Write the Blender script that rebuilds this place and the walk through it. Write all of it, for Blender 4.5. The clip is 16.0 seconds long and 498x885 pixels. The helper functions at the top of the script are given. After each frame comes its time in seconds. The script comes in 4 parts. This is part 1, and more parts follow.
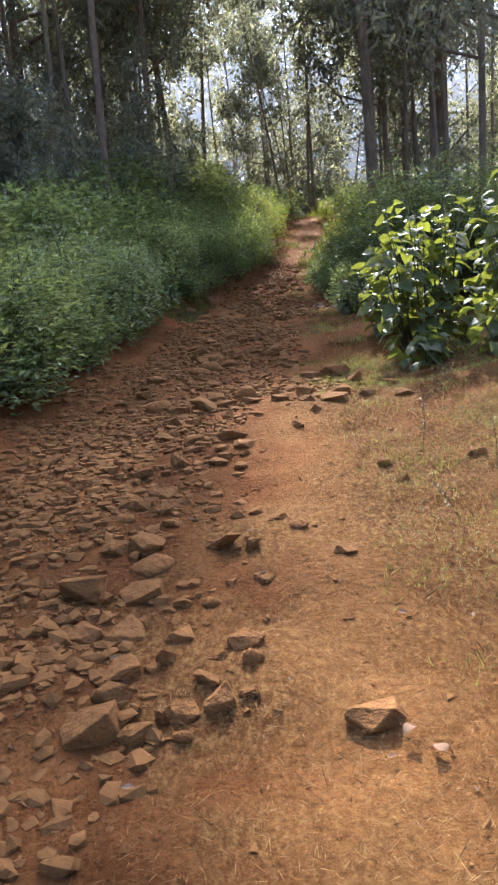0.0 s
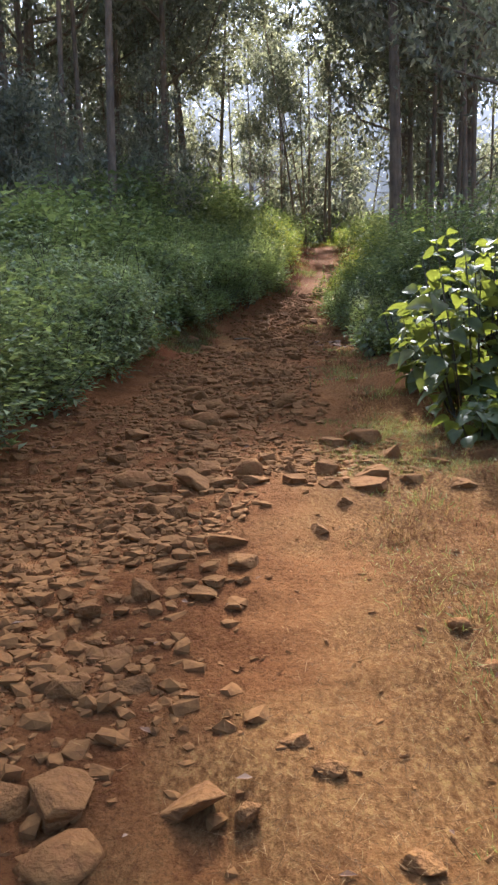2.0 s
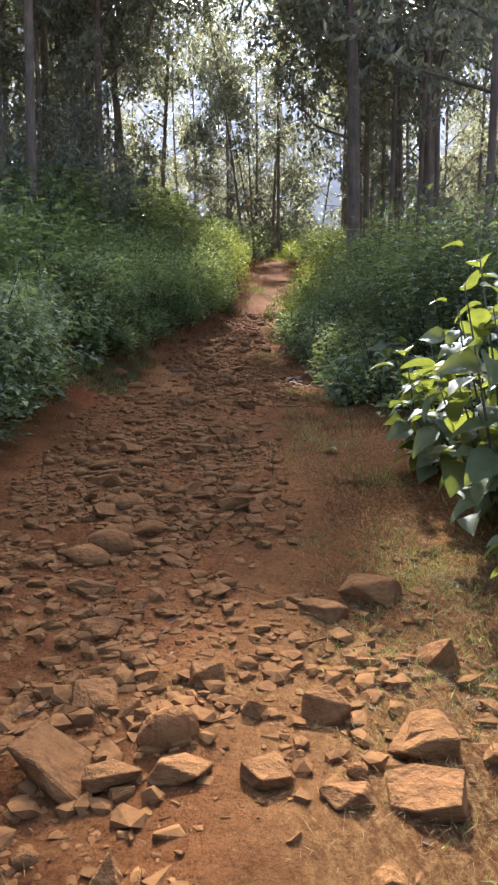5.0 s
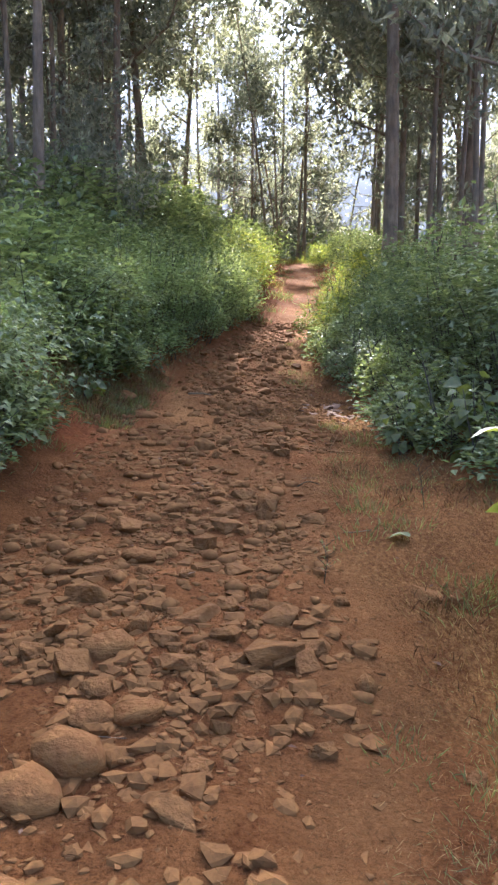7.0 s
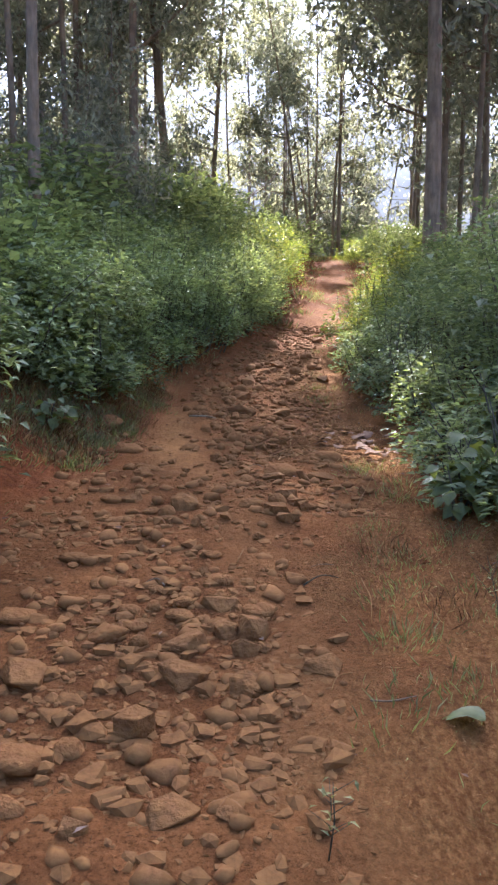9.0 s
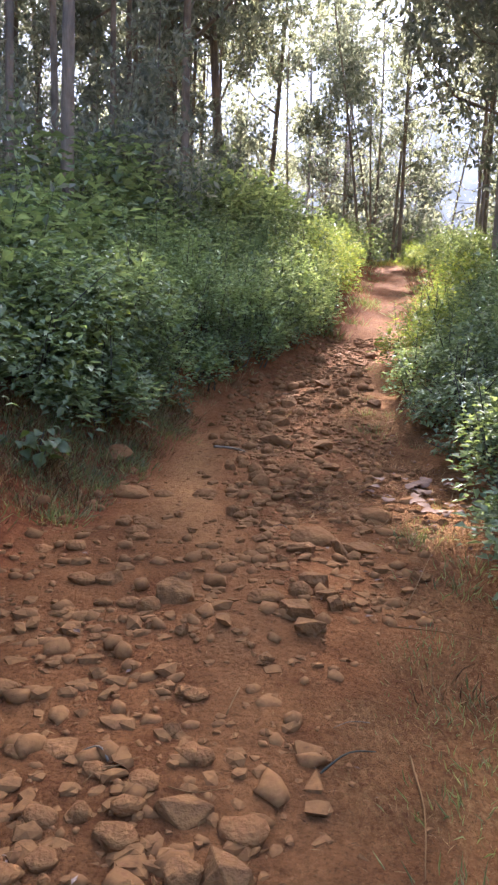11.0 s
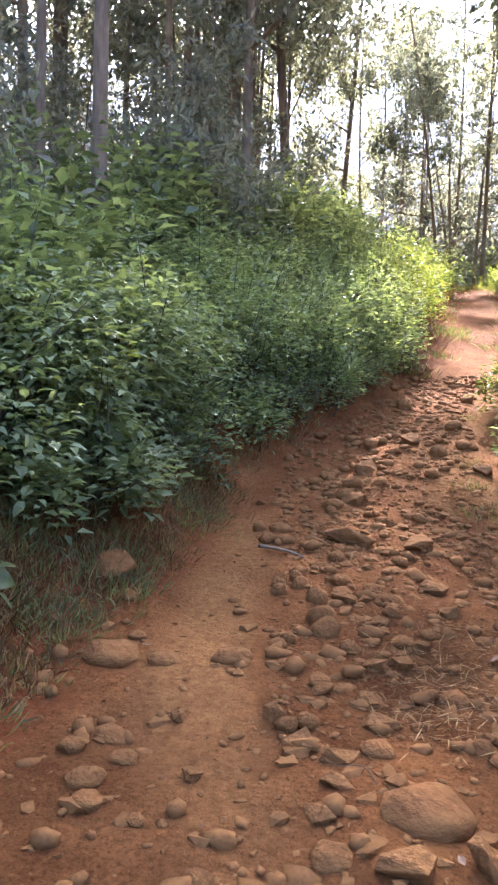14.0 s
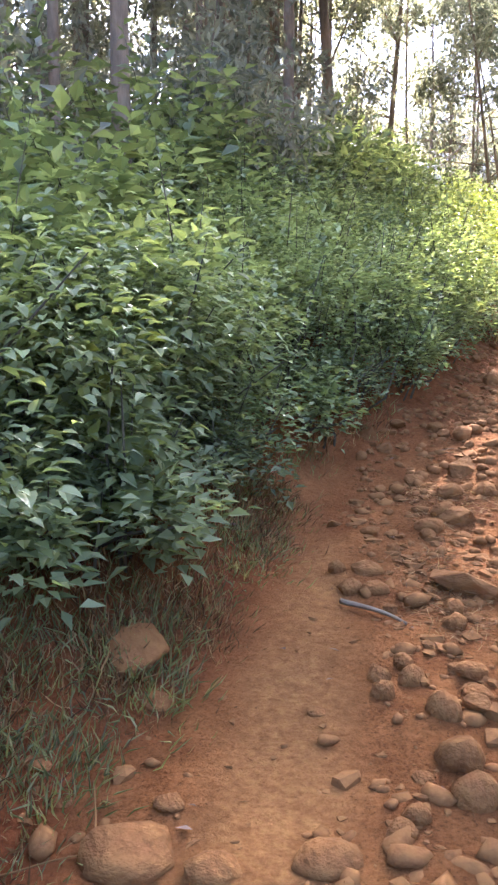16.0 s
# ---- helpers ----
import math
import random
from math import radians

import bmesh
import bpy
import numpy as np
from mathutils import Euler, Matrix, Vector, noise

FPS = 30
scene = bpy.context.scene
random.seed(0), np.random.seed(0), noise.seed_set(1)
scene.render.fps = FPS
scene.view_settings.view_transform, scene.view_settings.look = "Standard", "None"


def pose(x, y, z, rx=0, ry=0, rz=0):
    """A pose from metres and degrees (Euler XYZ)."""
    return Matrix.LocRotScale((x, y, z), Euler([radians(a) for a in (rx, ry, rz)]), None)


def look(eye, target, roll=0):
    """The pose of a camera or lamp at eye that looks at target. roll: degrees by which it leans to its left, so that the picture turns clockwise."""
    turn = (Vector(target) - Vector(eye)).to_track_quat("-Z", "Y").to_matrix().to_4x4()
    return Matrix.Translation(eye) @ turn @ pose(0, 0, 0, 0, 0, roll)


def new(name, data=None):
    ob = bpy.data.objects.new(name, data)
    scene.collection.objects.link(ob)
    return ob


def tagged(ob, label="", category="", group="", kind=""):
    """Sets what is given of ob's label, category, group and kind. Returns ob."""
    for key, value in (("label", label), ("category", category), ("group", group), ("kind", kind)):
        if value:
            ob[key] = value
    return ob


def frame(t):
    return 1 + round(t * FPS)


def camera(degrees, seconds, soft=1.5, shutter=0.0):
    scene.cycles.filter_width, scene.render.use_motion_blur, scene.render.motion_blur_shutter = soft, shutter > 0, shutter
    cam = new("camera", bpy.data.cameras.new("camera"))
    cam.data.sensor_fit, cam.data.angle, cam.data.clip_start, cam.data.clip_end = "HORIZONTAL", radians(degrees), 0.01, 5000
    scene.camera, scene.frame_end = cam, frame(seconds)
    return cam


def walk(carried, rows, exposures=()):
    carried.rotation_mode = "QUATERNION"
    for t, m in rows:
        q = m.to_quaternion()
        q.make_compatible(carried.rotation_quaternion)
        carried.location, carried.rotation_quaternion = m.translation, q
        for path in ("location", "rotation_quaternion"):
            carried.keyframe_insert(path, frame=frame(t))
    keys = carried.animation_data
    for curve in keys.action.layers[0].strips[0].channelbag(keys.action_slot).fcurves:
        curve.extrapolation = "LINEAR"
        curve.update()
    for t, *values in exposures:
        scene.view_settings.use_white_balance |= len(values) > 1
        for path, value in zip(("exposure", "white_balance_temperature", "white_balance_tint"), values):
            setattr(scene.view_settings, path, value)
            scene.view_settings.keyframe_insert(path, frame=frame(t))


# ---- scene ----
cam = camera(36.0, 16.0, soft=2.4)
METRES, EYE, TILT, LEAN, TURN = 12.6, 1.45, -10.0, 4.7, 0.0
ROWS = [
    (0.0, 0.0, 0.0, 0.0, 0.0, 0.0, -0.0),
    (0.5, 0.0022, 0.0293, 0.0095, -0.8, -0.43, 0.05),
    (1.0, -0.0003, 0.0594, 0.0189, -1.08, -0.56, -1.15),
    (1.5, 0.0035, 0.0855, 0.0297, -0.48, -0.61, -3.38),
    (2.0, -0.003, 0.121, 0.0327, -0.13, 1.73, -3.6),
    (2.5, -0.0053, 0.1504, 0.0426, -1.28, 1.55, -3.76),
    (3.0, -0.0029, 0.1787, 0.0549, -3.43, 1.7, -3.51),
    (3.5, -0.0081, 0.2143, 0.0635, -5.21, 1.82, -3.53),
    (4.0, -0.002, 0.2464, 0.0725, -5.32, 2.36, -3.29),
    (6.5, -0.0015, 0.4033, 0.1193, -2.57, 2.89, -4.58),
    (7.0, -0.0035, 0.4351, 0.1303, -2.91, 2.83, -4.72),
    (7.5, -0.0033, 0.4678, 0.1386, -2.9, 2.6, -4.71),
    (8.0, 0.006, 0.5057, 0.1493, -2.7, 2.58, -4.69),
    (10.5, 0.0278, 0.6448, 0.1903, 3.89, 2.36, -5.81),
    (11.0, 0.0311, 0.6685, 0.1986, 3.73, 2.28, -7.04),
    (11.5, 0.0285, 0.6948, 0.2066, 5.51, 2.01, -9.02),
    (12.0, 0.0328, 0.7216, 0.2158, 10.42, 1.1, -7.71),
    (12.5, 0.0303, 0.751, 0.2181, 9.84, 2.44, -7.96),
    (13.0, 0.0268, 0.7799, 0.2242, 8.73, 3.03, -8.05),
    (13.5, 0.0268, 0.8087, 0.2346, 9.1, 3.56, -7.64),
    (14.0, 0.0191, 0.8403, 0.2414, 8.97, 3.65, -7.7),
    (14.5, 0.0136, 0.87, 0.2485, 13.09, 2.91, -9.11),
    (15.0, 0.005, 0.8969, 0.2539, 13.28, 2.36, -9.66),
    (15.5, -0.0068, 0.9232, 0.258, 12.73, 0.45, -8.31),
    (16.0, -0.0133, 0.9484, 0.2653, 12.12, 0.57, -6.59),
]
EXPOSURES = [(0.0, 2.25, 4850, 19), (4.0, 2.15, 4850, 20), (6.5, 2.9, 4800, 22), (7.5, 3.0, 4800, 22), (8.0, 3.0, 4800, 23), (10.5, 3.1, 4800, 27), (12.5, 3.2, 4800, 28), (14.0, 3.55, 4850, 28), (14.6, 3.95, 4850, 28), (16.0, 3.9, 4900, 29)]
walk(cam, [(t, pose(0, 0, EYE, TILT, LEAN, TURN) @ pose(METRES * x, METRES * y, METRES * z, 90 + pitch, roll, yaw)) for t, x, y, z, yaw, pitch, roll in ROWS], EXPOSURES)

# ---- light: hazy morning sun ahead of the walker, sky all round ----
SUN_AZ, SUN_EL = 2.0, 36.0
SUN_WAY = Vector((math.sin(radians(SUN_AZ)) * math.cos(radians(SUN_EL)), math.cos(radians(SUN_AZ)) * math.cos(radians(SUN_EL)), math.sin(radians(SUN_EL))))
sun = new("sun", bpy.data.lights.new("sun", "SUN"))
sun.data.energy, sun.data.angle, sun.data.color = 3.8, radians(0.9), (1.0, 0.84, 0.60)
sun.matrix_world = look((0, 0, 60), Vector((0, 0, 60)) - SUN_WAY)
world = bpy.data.worlds.new("sky")
scene.world = world
world.use_nodes = True
sky = world.node_tree.nodes.new("ShaderNodeTexSky")
sky.sky_type, sky.sun_disc = "NISHITA", False
sky.sun_elevation, sky.sun_rotation = radians(SUN_EL), radians(SUN_AZ)
sky.dust_density, sky.air_density, sky.ozone_density, sky.altitude = 9.0, 0.7, 0.2, 300
world.node_tree.links.new(sky.outputs[0], world.node_tree.nodes["Background"].inputs[0])
world.node_tree.nodes["Background"].inputs[1].default_value = 0.11


# ---- materials ----
def material(name):
    m = bpy.data.materials.new(name)
    m.use_nodes = True
    n, l = m.node_tree.nodes, m.node_tree.links
    return m, n, l, n["Principled BSDF"]


def noise_node(n, l, scale, detail=6.0, rough=0.6, coords="Object", stretch=None):
    tc = n.new("ShaderNodeTexCoord")
    t = n.new("ShaderNodeTexNoise")
    t.inputs["Scale"].default_value, t.inputs["Detail"].default_value, t.inputs["Roughness"].default_value = scale, detail, rough
    if stretch:
        mp = n.new("ShaderNodeMapping")
        mp.inputs["Scale"].default_value = stretch
        l.new(tc.outputs[coords], mp.inputs[0])
        l.new(mp.outputs[0], t.inputs["Vector"])
    else:
        l.new(tc.outputs[coords], t.inputs["Vector"])
    return t.outputs["Fac"]


def ramp(n, l, fac, stops):
    r = n.new("ShaderNodeValToRGB")
    r.color_ramp.elements[0].position, r.color_ramp.elements[1].position = stops[0][0], stops[-1][0]
    for s in stops[1:-1]:
        r.color_ramp.elements.new(s[0])
    for e, s in zip(r.color_ramp.elements, stops):
        e.color = (*s[1], 1)
    l.new(fac, r.inputs[0])
    return r.outputs[0]


def blend(n, l, fac, a, b, kind="MIX"):
    m = n.new("ShaderNodeMix")
    m.data_type, m.blend_type = "RGBA", kind
    if isinstance(fac, (int, float)):
        m.inputs[0].default_value = fac
    else:
        l.new(fac, m.inputs[0])
    for s, v in ((m.inputs[6], a), (m.inputs[7], b)):
        if isinstance(v, tuple):
            s.default_value = (*v, 1)
        else:
            l.new(v, s)
    return m.outputs[2]


def bump(n, l, height, strength, distance, bsdf, before=None):
    b = n.new("ShaderNodeBump")
    b.inputs["Strength"].default_value, b.inputs["Distance"].default_value = strength, distance
    l.new(height, b.inputs["Height"])
    if before:
        l.new(before, b.inputs["Normal"])
    l.new(b.outputs[0], bsdf.inputs["Normal"])
    return b.outputs[0]


def soil_material():
    m, n, l, p = material("laterite_soil")
    fine = noise_node(n, l, 38.0, 8.0, 0.7)
    mid = noise_node(n, l, 5.0, 6.0, 0.6)
    big = noise_node(n, l, 0.7, 4.0, 0.55)
    col = ramp(n, l, fine, [(0.3, (0.096, 0.038, 0.011)), (0.5, (0.207, 0.089, 0.025)), (0.72, (0.298, 0.144, 0.042))])
    pale = ramp(n, l, mid, [(0.35, (0.137, 0.054, 0.016)), (0.65, (0.275, 0.133, 0.039))])
    col = blend(n, l, 0.5, col, pale)
    patch = ramp(n, l, big, [(0.4, (0.78, 0.75, 0.74)), (0.62, (1.1, 1.05, 1.0))])
    col = blend(n, l, 1.0, col, patch, "MULTIPLY")
    grit = ramp(n, l, noise_node(n, l, 75.0, 5.0, 0.75), [(0.36, (0.55, 0.52, 0.5)), (0.48, (1.0, 1.0, 1.0)), (0.62, (1.0, 1.0, 1.0)), (0.72, (1.35, 1.3, 1.25))])
    col = blend(n, l, 1.0, col, grit, "MULTIPLY")
    at = n.new("ShaderNodeAttribute")
    at.attribute_name = "litter"
    straw = ramp(n, l, noise_node(n, l, 48.0, 5.0, 0.75, stretch=(1, 0.45, 1)), [(0.40, (0.061, 0.031, 0.009)), (0.51, (0.186, 0.103, 0.030)), (0.62, (0.338, 0.221, 0.065))])
    col = blend(n, l, at.outputs["Fac"], col, straw)
    worn = n.new("ShaderNodeAttribute")
    worn.attribute_name = "worn"
    dust = ramp(n, l, noise_node(n, l, 24.0, 6.0, 0.7), [(0.35, (0.214, 0.097, 0.028)), (0.65, (0.360, 0.185, 0.054))])
    col = blend(n, l, worn.outputs["Fac"], col, dust)
    redder = n.new("ShaderNodeAttribute")
    redder.attribute_name = "red"
    clay = ramp(n, l, noise_node(n, l, 13.0, 7.0, 0.72), [(0.35, (0.107, 0.032, 0.009)), (0.65, (0.260, 0.092, 0.026))])
    col = blend(n, l, redder.outputs["Fac"], col, clay)
    at2 = n.new("ShaderNodeAttribute")
    at2.attribute_name = "humus"
    dark = ramp(n, l, noise_node(n, l, 16.0, 6.0, 0.7), [(0.35, (0.034, 0.022, 0.008)), (0.65, (0.100, 0.057, 0.017))])
    col = blend(n, l, at2.outputs["Fac"], col, dark)
    l.new(col, p.inputs["Base Color"])
    p.inputs["Roughness"].default_value = 0.95
    p.inputs["Specular IOR Level"].default_value = 0.02
    b = bump(n, l, noise_node(n, l, 14.0, 8.0, 0.75), 1.0, 0.04, p)
    cells = n.new("ShaderNodeTexVoronoi")
    cells.inputs["Scale"].default_value = 34.0
    tc = n.new("ShaderNodeTexCoord")
    l.new(tc.outputs["Object"], cells.inputs["Vector"])
    clod = n.new("ShaderNodeMath")
    clod.operation = "SUBTRACT"
    clod.inputs[0].default_value = 1.0
    l.new(cells.outputs["Distance"], clod.inputs[1])
    b = bump(n, l, clod.outputs[0], 0.55, 0.012, p, b)
    bump(n, l, noise_node(n, l, 110.0, 4.0, 0.7), 0.9, 0.007, p, b)
    return m


def stone_material(name, a, b, c, grain=1.0):
    m, n, l, p = material(name)
    col = ramp(n, l, noise_node(n, l, 9.0 * grain, 8.0, 0.7), [(0.3, a), (0.5, b), (0.72, c)])
    oi = n.new("ShaderNodeObjectInfo")
    ge = n.new("ShaderNodeNewGeometry")
    add = n.new("ShaderNodeMath")
    add.operation = "ADD"
    l.new(oi.outputs["Random"], add.inputs[0])
    l.new(ge.outputs["Random Per Island"], add.inputs[1])
    half = n.new("ShaderNodeMath")
    half.operation = "MULTIPLY"
    half.inputs[1].default_value = 0.5
    l.new(add.outputs[0], half.inputs[0])
    tone = ramp(n, l, half.outputs[0], [(0.15, (0.58, 0.56, 0.55)), (0.5, (0.88, 0.86, 0.84)), (0.85, (1.15, 1.10, 1.04))])
    col = blend(n, l, 1.0, col, tone, "MULTIPLY")
    dust = ramp(n, l, noise_node(n, l, 3.5 * grain, 5.0, 0.6), [(0.25, (0.15, 0.15, 0.15)), (0.6, (0.92, 0.92, 0.92))])
    col = blend(n, l, dust, col, (0.211, 0.105, 0.029))
    l.new(col, p.inputs["Base Color"])
    p.inputs["Roughness"].default_value = 0.95
    p.inputs["Specular IOR Level"].default_value = 0.04
    b = bump(n, l, noise_node(n, l, 3.2 * grain, 5.0, 0.55), 0.6, 0.06 / grain, p)
    bump(n, l, noise_node(n, l, 30.0 * grain, 4.0, 0.6), 0.2, 0.006 / grain, p, b)
    return m


def leaf_material(name, dark, mid, light, through_col, amount=0.45, gloss=0.5, rough=0.42):
    m, n, l, p = material(name)
    ge = n.new("ShaderNodeNewGeometry")
    col = ramp(n, l, ge.outputs["Random Per Island"], [(0.0, dark), (0.55, mid), (1.0, light)])
    spot = ramp(n, l, noise_node(n, l, 1.1, 3.0, 0.6), [(0.35, (0.7, 0.72, 0.7)), (0.65, (1.2, 1.2, 1.15))])
    col = blend(n, l, 1.0, col, spot, "MULTIPLY")
    l.new(col, p.inputs["Base Color"])
    p.inputs["Roughness"].default_value = rough
    p.inputs["Specular IOR Level"].default_value = gloss
    tr = n.new("ShaderNodeBsdfTranslucent")
    l.new(blend(n, l, 1.0, col, through_col, "MULTIPLY"), tr.inputs[0])
    mx = n.new("ShaderNodeMixShader")
    mx.inputs[0].default_value = amount
    l.new(p.outputs[0], mx.inputs[1])
    l.new(tr.outputs[0], mx.inputs[2])
    l.new(mx.outputs[0], n["Material Output"].inputs[0])
    return m


def bark_material(name, a, b):
    m, n, l, p = material(name)
    col = ramp(n, l, noise_node(n, l, 9.0, 8.0, 0.7, stretch=(1, 1, 0.18)), [(0.32, a), (0.7, b)])
    lichen = ramp(n, l, noise_node(n, l, 1.6, 4.0, 0.6), [(0.4, (0.75, 0.75, 0.75)), (0.65, (1.25, 1.2, 1.1))])
    l.new(blend(n, l, 1.0, col, lichen, "MULTIPLY"), p.inputs["Base Color"])
    p.inputs["Roughness"].default_value = 0.9
    p.inputs["Specular IOR Level"].default_value = 0.2
    bump(n, l, noise_node(n, l, 26.0, 6.0, 0.7, stretch=(1, 1, 0.15)), 0.7, 0.02, p)
    return m


def dry_material(name, dark, mid, light):
    m, n, l, p = material(name)
    ge = n.new("ShaderNodeNewGeometry")
    col = ramp(n, l, ge.outputs["Random Per Island"], [(0.0, dark), (0.5, mid), (1.0, light)])
    grain = ramp(n, l, noise_node(n, l, 30.0, 4.0, 0.6), [(0.3, (0.75, 0.75, 0.75)), (0.7, (1.15, 1.15, 1.15))])
    l.new(blend(n, l, 1.0, col, grain, "MULTIPLY"), p.inputs["Base Color"])
    p.inputs["Roughness"].default_value = 0.9
    p.inputs["Specular IOR Level"].default_value = 0.08
    return m


SOIL = soil_material()
STONE = stone_material("angular_basalt", (0.080, 0.036, 0.013), (0.167, 0.079, 0.028), (0.255, 0.130, 0.049))
COBBLE = stone_material("round_laterite_cobble", (0.087, 0.036, 0.013), (0.171, 0.075, 0.024), (0.255, 0.122, 0.043))
RUBBLE = stone_material("small_brown_stone", (0.075, 0.033, 0.012), (0.158, 0.072, 0.025), (0.255, 0.127, 0.046), 9.0)
SHRUB_LEAF = leaf_material("shrub_leaf", (0.128, 0.148, 0.057), (0.228, 0.256, 0.104), (0.345, 0.372, 0.170), (1.35, 1.4, 0.62), 0.45, 0.32, 0.52)
HEDGE_LEAF = leaf_material("small_hedge_leaf", (0.100, 0.116, 0.046), (0.174, 0.194, 0.081), (0.258, 0.280, 0.122), (1.3, 1.34, 0.6), 0.43, 0.3, 0.52)
GOLD_LEAF = leaf_material("yellow_green_leaf", (0.085, 0.110, 0.022), (0.170, 0.190, 0.040), (0.270, 0.270, 0.060), (1.7, 1.7, 0.5), 0.5, 0.45, 0.45)
BROAD_LEAF = leaf_material("broad_leaf", (0.082, 0.098, 0.030), (0.135, 0.155, 0.050), (0.215, 0.230, 0.090), (1.85, 1.75, 0.45), 0.45, 0.35, 0.55)
# tree leaves are greyed and lightened to stand in for haze
TREE_LEAF = leaf_material("tree_leaf", (0.134, 0.136, 0.082), (0.210, 0.210, 0.132), (0.292, 0.288, 0.188), (1.28, 1.24, 0.95), 0.55, 0.25, 0.6)
BARK = bark_material("grey_brown_bark", (0.12, 0.091, 0.050), (0.27, 0.212, 0.122))
PALE_BARK = bark_material("pale_bark", (0.17, 0.135, 0.10), (0.38, 0.32, 0.25))
STEM = bark_material("green_brown_stem", (0.05, 0.045, 0.022), (0.13, 0.115, 0.06))
STRAW = leaf_material("dry_straw", (0.075, 0.037, 0.012), (0.22, 0.124, 0.037), (0.42, 0.27, 0.096), (1.1, 1.0, 0.8), 0.35, 0.1, 0.7)
DEAD_LEAF = dry_material("dead_leaf", (0.12, 0.06, 0.03), (0.17, 0.10, 0.052), (0.27, 0.18, 0.105))
GRASS = leaf_material("green_grass_blade", (0.10, 0.105, 0.036), (0.175, 0.180, 0.062), (0.30, 0.27, 0.115), (1.6, 1.7, 0.5), 0.45, 0.35, 0.5)

# ---- plan: a rising path between two hedges, ground heights in metres ----
PATH_Y = [-40, -3, 0, 3.2, 5, 6.6, 7.75, 9.8, 12, 13, 14, 15.2, 16, 17, 18.5, 38.7, 44, 130]
PATH_Z = [-3.5, -0.25, 0.06, 0.40, 0.60, 0.76, 0.83, 1.03, 1.24, 1.28, 1.29, 1.35, 1.43, 1.56, 1.85, 5.5, 5.9, 9.0]
LEFT_Y = [-40, 5.9, 9.2, 12, 14.5, 16, 17.5, 18.5, 20, 22, 24, 25.5, 38, 130]
LEFT_X = [-2.2, -2.0, -1.8, -1.5, -1.45, -1.15, -1.05, -0.6, -0.05, 0.4, 0.9, 1.4, 2.2, 5.0]
RIGHT_Y = [-40, 3.5, 7, 9, 11, 14, 16, 18, 20.5, 22, 24, 33, 38, 130]
RIGHT_X = [1.5, 1.5, 1.35, 1.2, 1.3, 1.65, 1.6, 1.45, 1.55, 2.3, 2.4, 3.7, 4.05, 7.0]
BANK_Y = [0, 8, 12, 14.5, 18, 22, 26, 40]
BANK_H = [0.12, 0.18, 0.35, 0.55, 0.45, 0.35, 0.3, 0.3]
TABLE = np.random.RandomState(7).rand(256, 256)


def value_noise(x, y):
    xi, yi = np.floor(x).astype(int), np.floor(y).astype(int)
    u, v = x - xi, y - yi
    u, v = u * u * (3 - 2 * u), v * v * (3 - 2 * v)
    a, b = TABLE[xi % 256, yi % 256], TABLE[(xi + 1) % 256, yi % 256]
    c, d = TABLE[xi % 256, (yi + 1) % 256], TABLE[(xi + 1) % 256, (yi + 1) % 256]
    return (a * (1 - u) + b * u) * (1 - v) + (c * (1 - u) + d * u) * v - 0.5


def ease(v):
    v = np.clip(v, 0, 1)
    return v * v * (3 - 2 * v)


def left_edge(y):
    return np.interp(y, LEFT_Y, LEFT_X)


def right_edge(y):
    return np.interp(y, RIGHT_Y, RIGHT_X)


def ground_z(x, y):
    x, y = np.asarray(x, float), np.asarray(y, float)
    z = sum(np.interp(y + d, PATH_Y, PATH_Z) for d in (-0.4, 0, 0.4)) / 3
    out = left_edge(y) - x
    z = z + np.interp(y, BANK_Y, BANK_H) * ease((out + 0.45) / 1.0) + 0.13 * np.clip(out - 0.5, 0, 25)
    off = x - right_edge(y)
    z = z + 0.10 * ease((off + 0.2) / 0.9) + 0.03 * np.clip(off - 0.5, 0, 25)
    near = np.interp(np.abs(x), [0, 3, 8], [1, 0.9, 0.6])
    z = z + near * (0.10 * value_noise(x * 0.9 + 40, y * 0.9 + 40) + 0.055 * value_noise(x * 2.6 + 11, y * 2.6 + 70) + 0.026 * value_noise(x * 7 + 90, y * 7 + 9))
    return z


def gz(x, y):
    return float(ground_z(x, y))


def sunlit(x, y):
    """Where sun is to fall, so crowns lose leaves above: a strip at the walk's start and the upper path."""
    first = (y < 7.7 + 0.8 * value_noise(x * 1.3, y * 0.2 + 3)) & (x > np.interp(y, [1.5, 4.5, 5.5, 6.2, 7.5], [-0.28, -0.22, -0.25, -0.5, -0.1]) + 0.35 * value_noise(x * 0.3 + 9, y * 1.4))
    plant = (x > 0.9) & (x < 3.4) & (y > 5.0) & (y < 9.2)
    stones = (y > 18.4) & (y < 46) & (x > left_edge(y) + np.where(y < 24, 0.15, -0.3)) & (x < right_edge(y) + 0.5) & (value_noise(x * 1.1 + 3, y * 0.55 + 17) > np.where(y < 24, 0.12, 0.2))
    dry = (x - 1.5) ** 2 + (y - 14.4) ** 2 < 0.3
    corner = (y > 23.5) & (y < 29) & (x > -0.1) & (x < 2.4)
    brush = (y > 39.5) & (y < 47) & (x > -1) & (x < 9)
    return brush | first | plant | stones | corner | dry


def lit_through(p):
    """Whether the sun's ray through each point p comes down on an open place."""
    x, y, z = p[:, 0].copy(), p[:, 1].copy(), p[:, 2]
    s = np.zeros(len(p))
    for _ in range(4):
        gx, gy = x - SUN_WAY.x * s, y - SUN_WAY.y * s
        s = np.clip((z - np.interp(gy, PATH_Y, PATH_Z) - 0.5) / SUN_WAY.z, 0, 90)
    return sunlit(x - SUN_WAY.x * s, y - SUN_WAY.y * s)


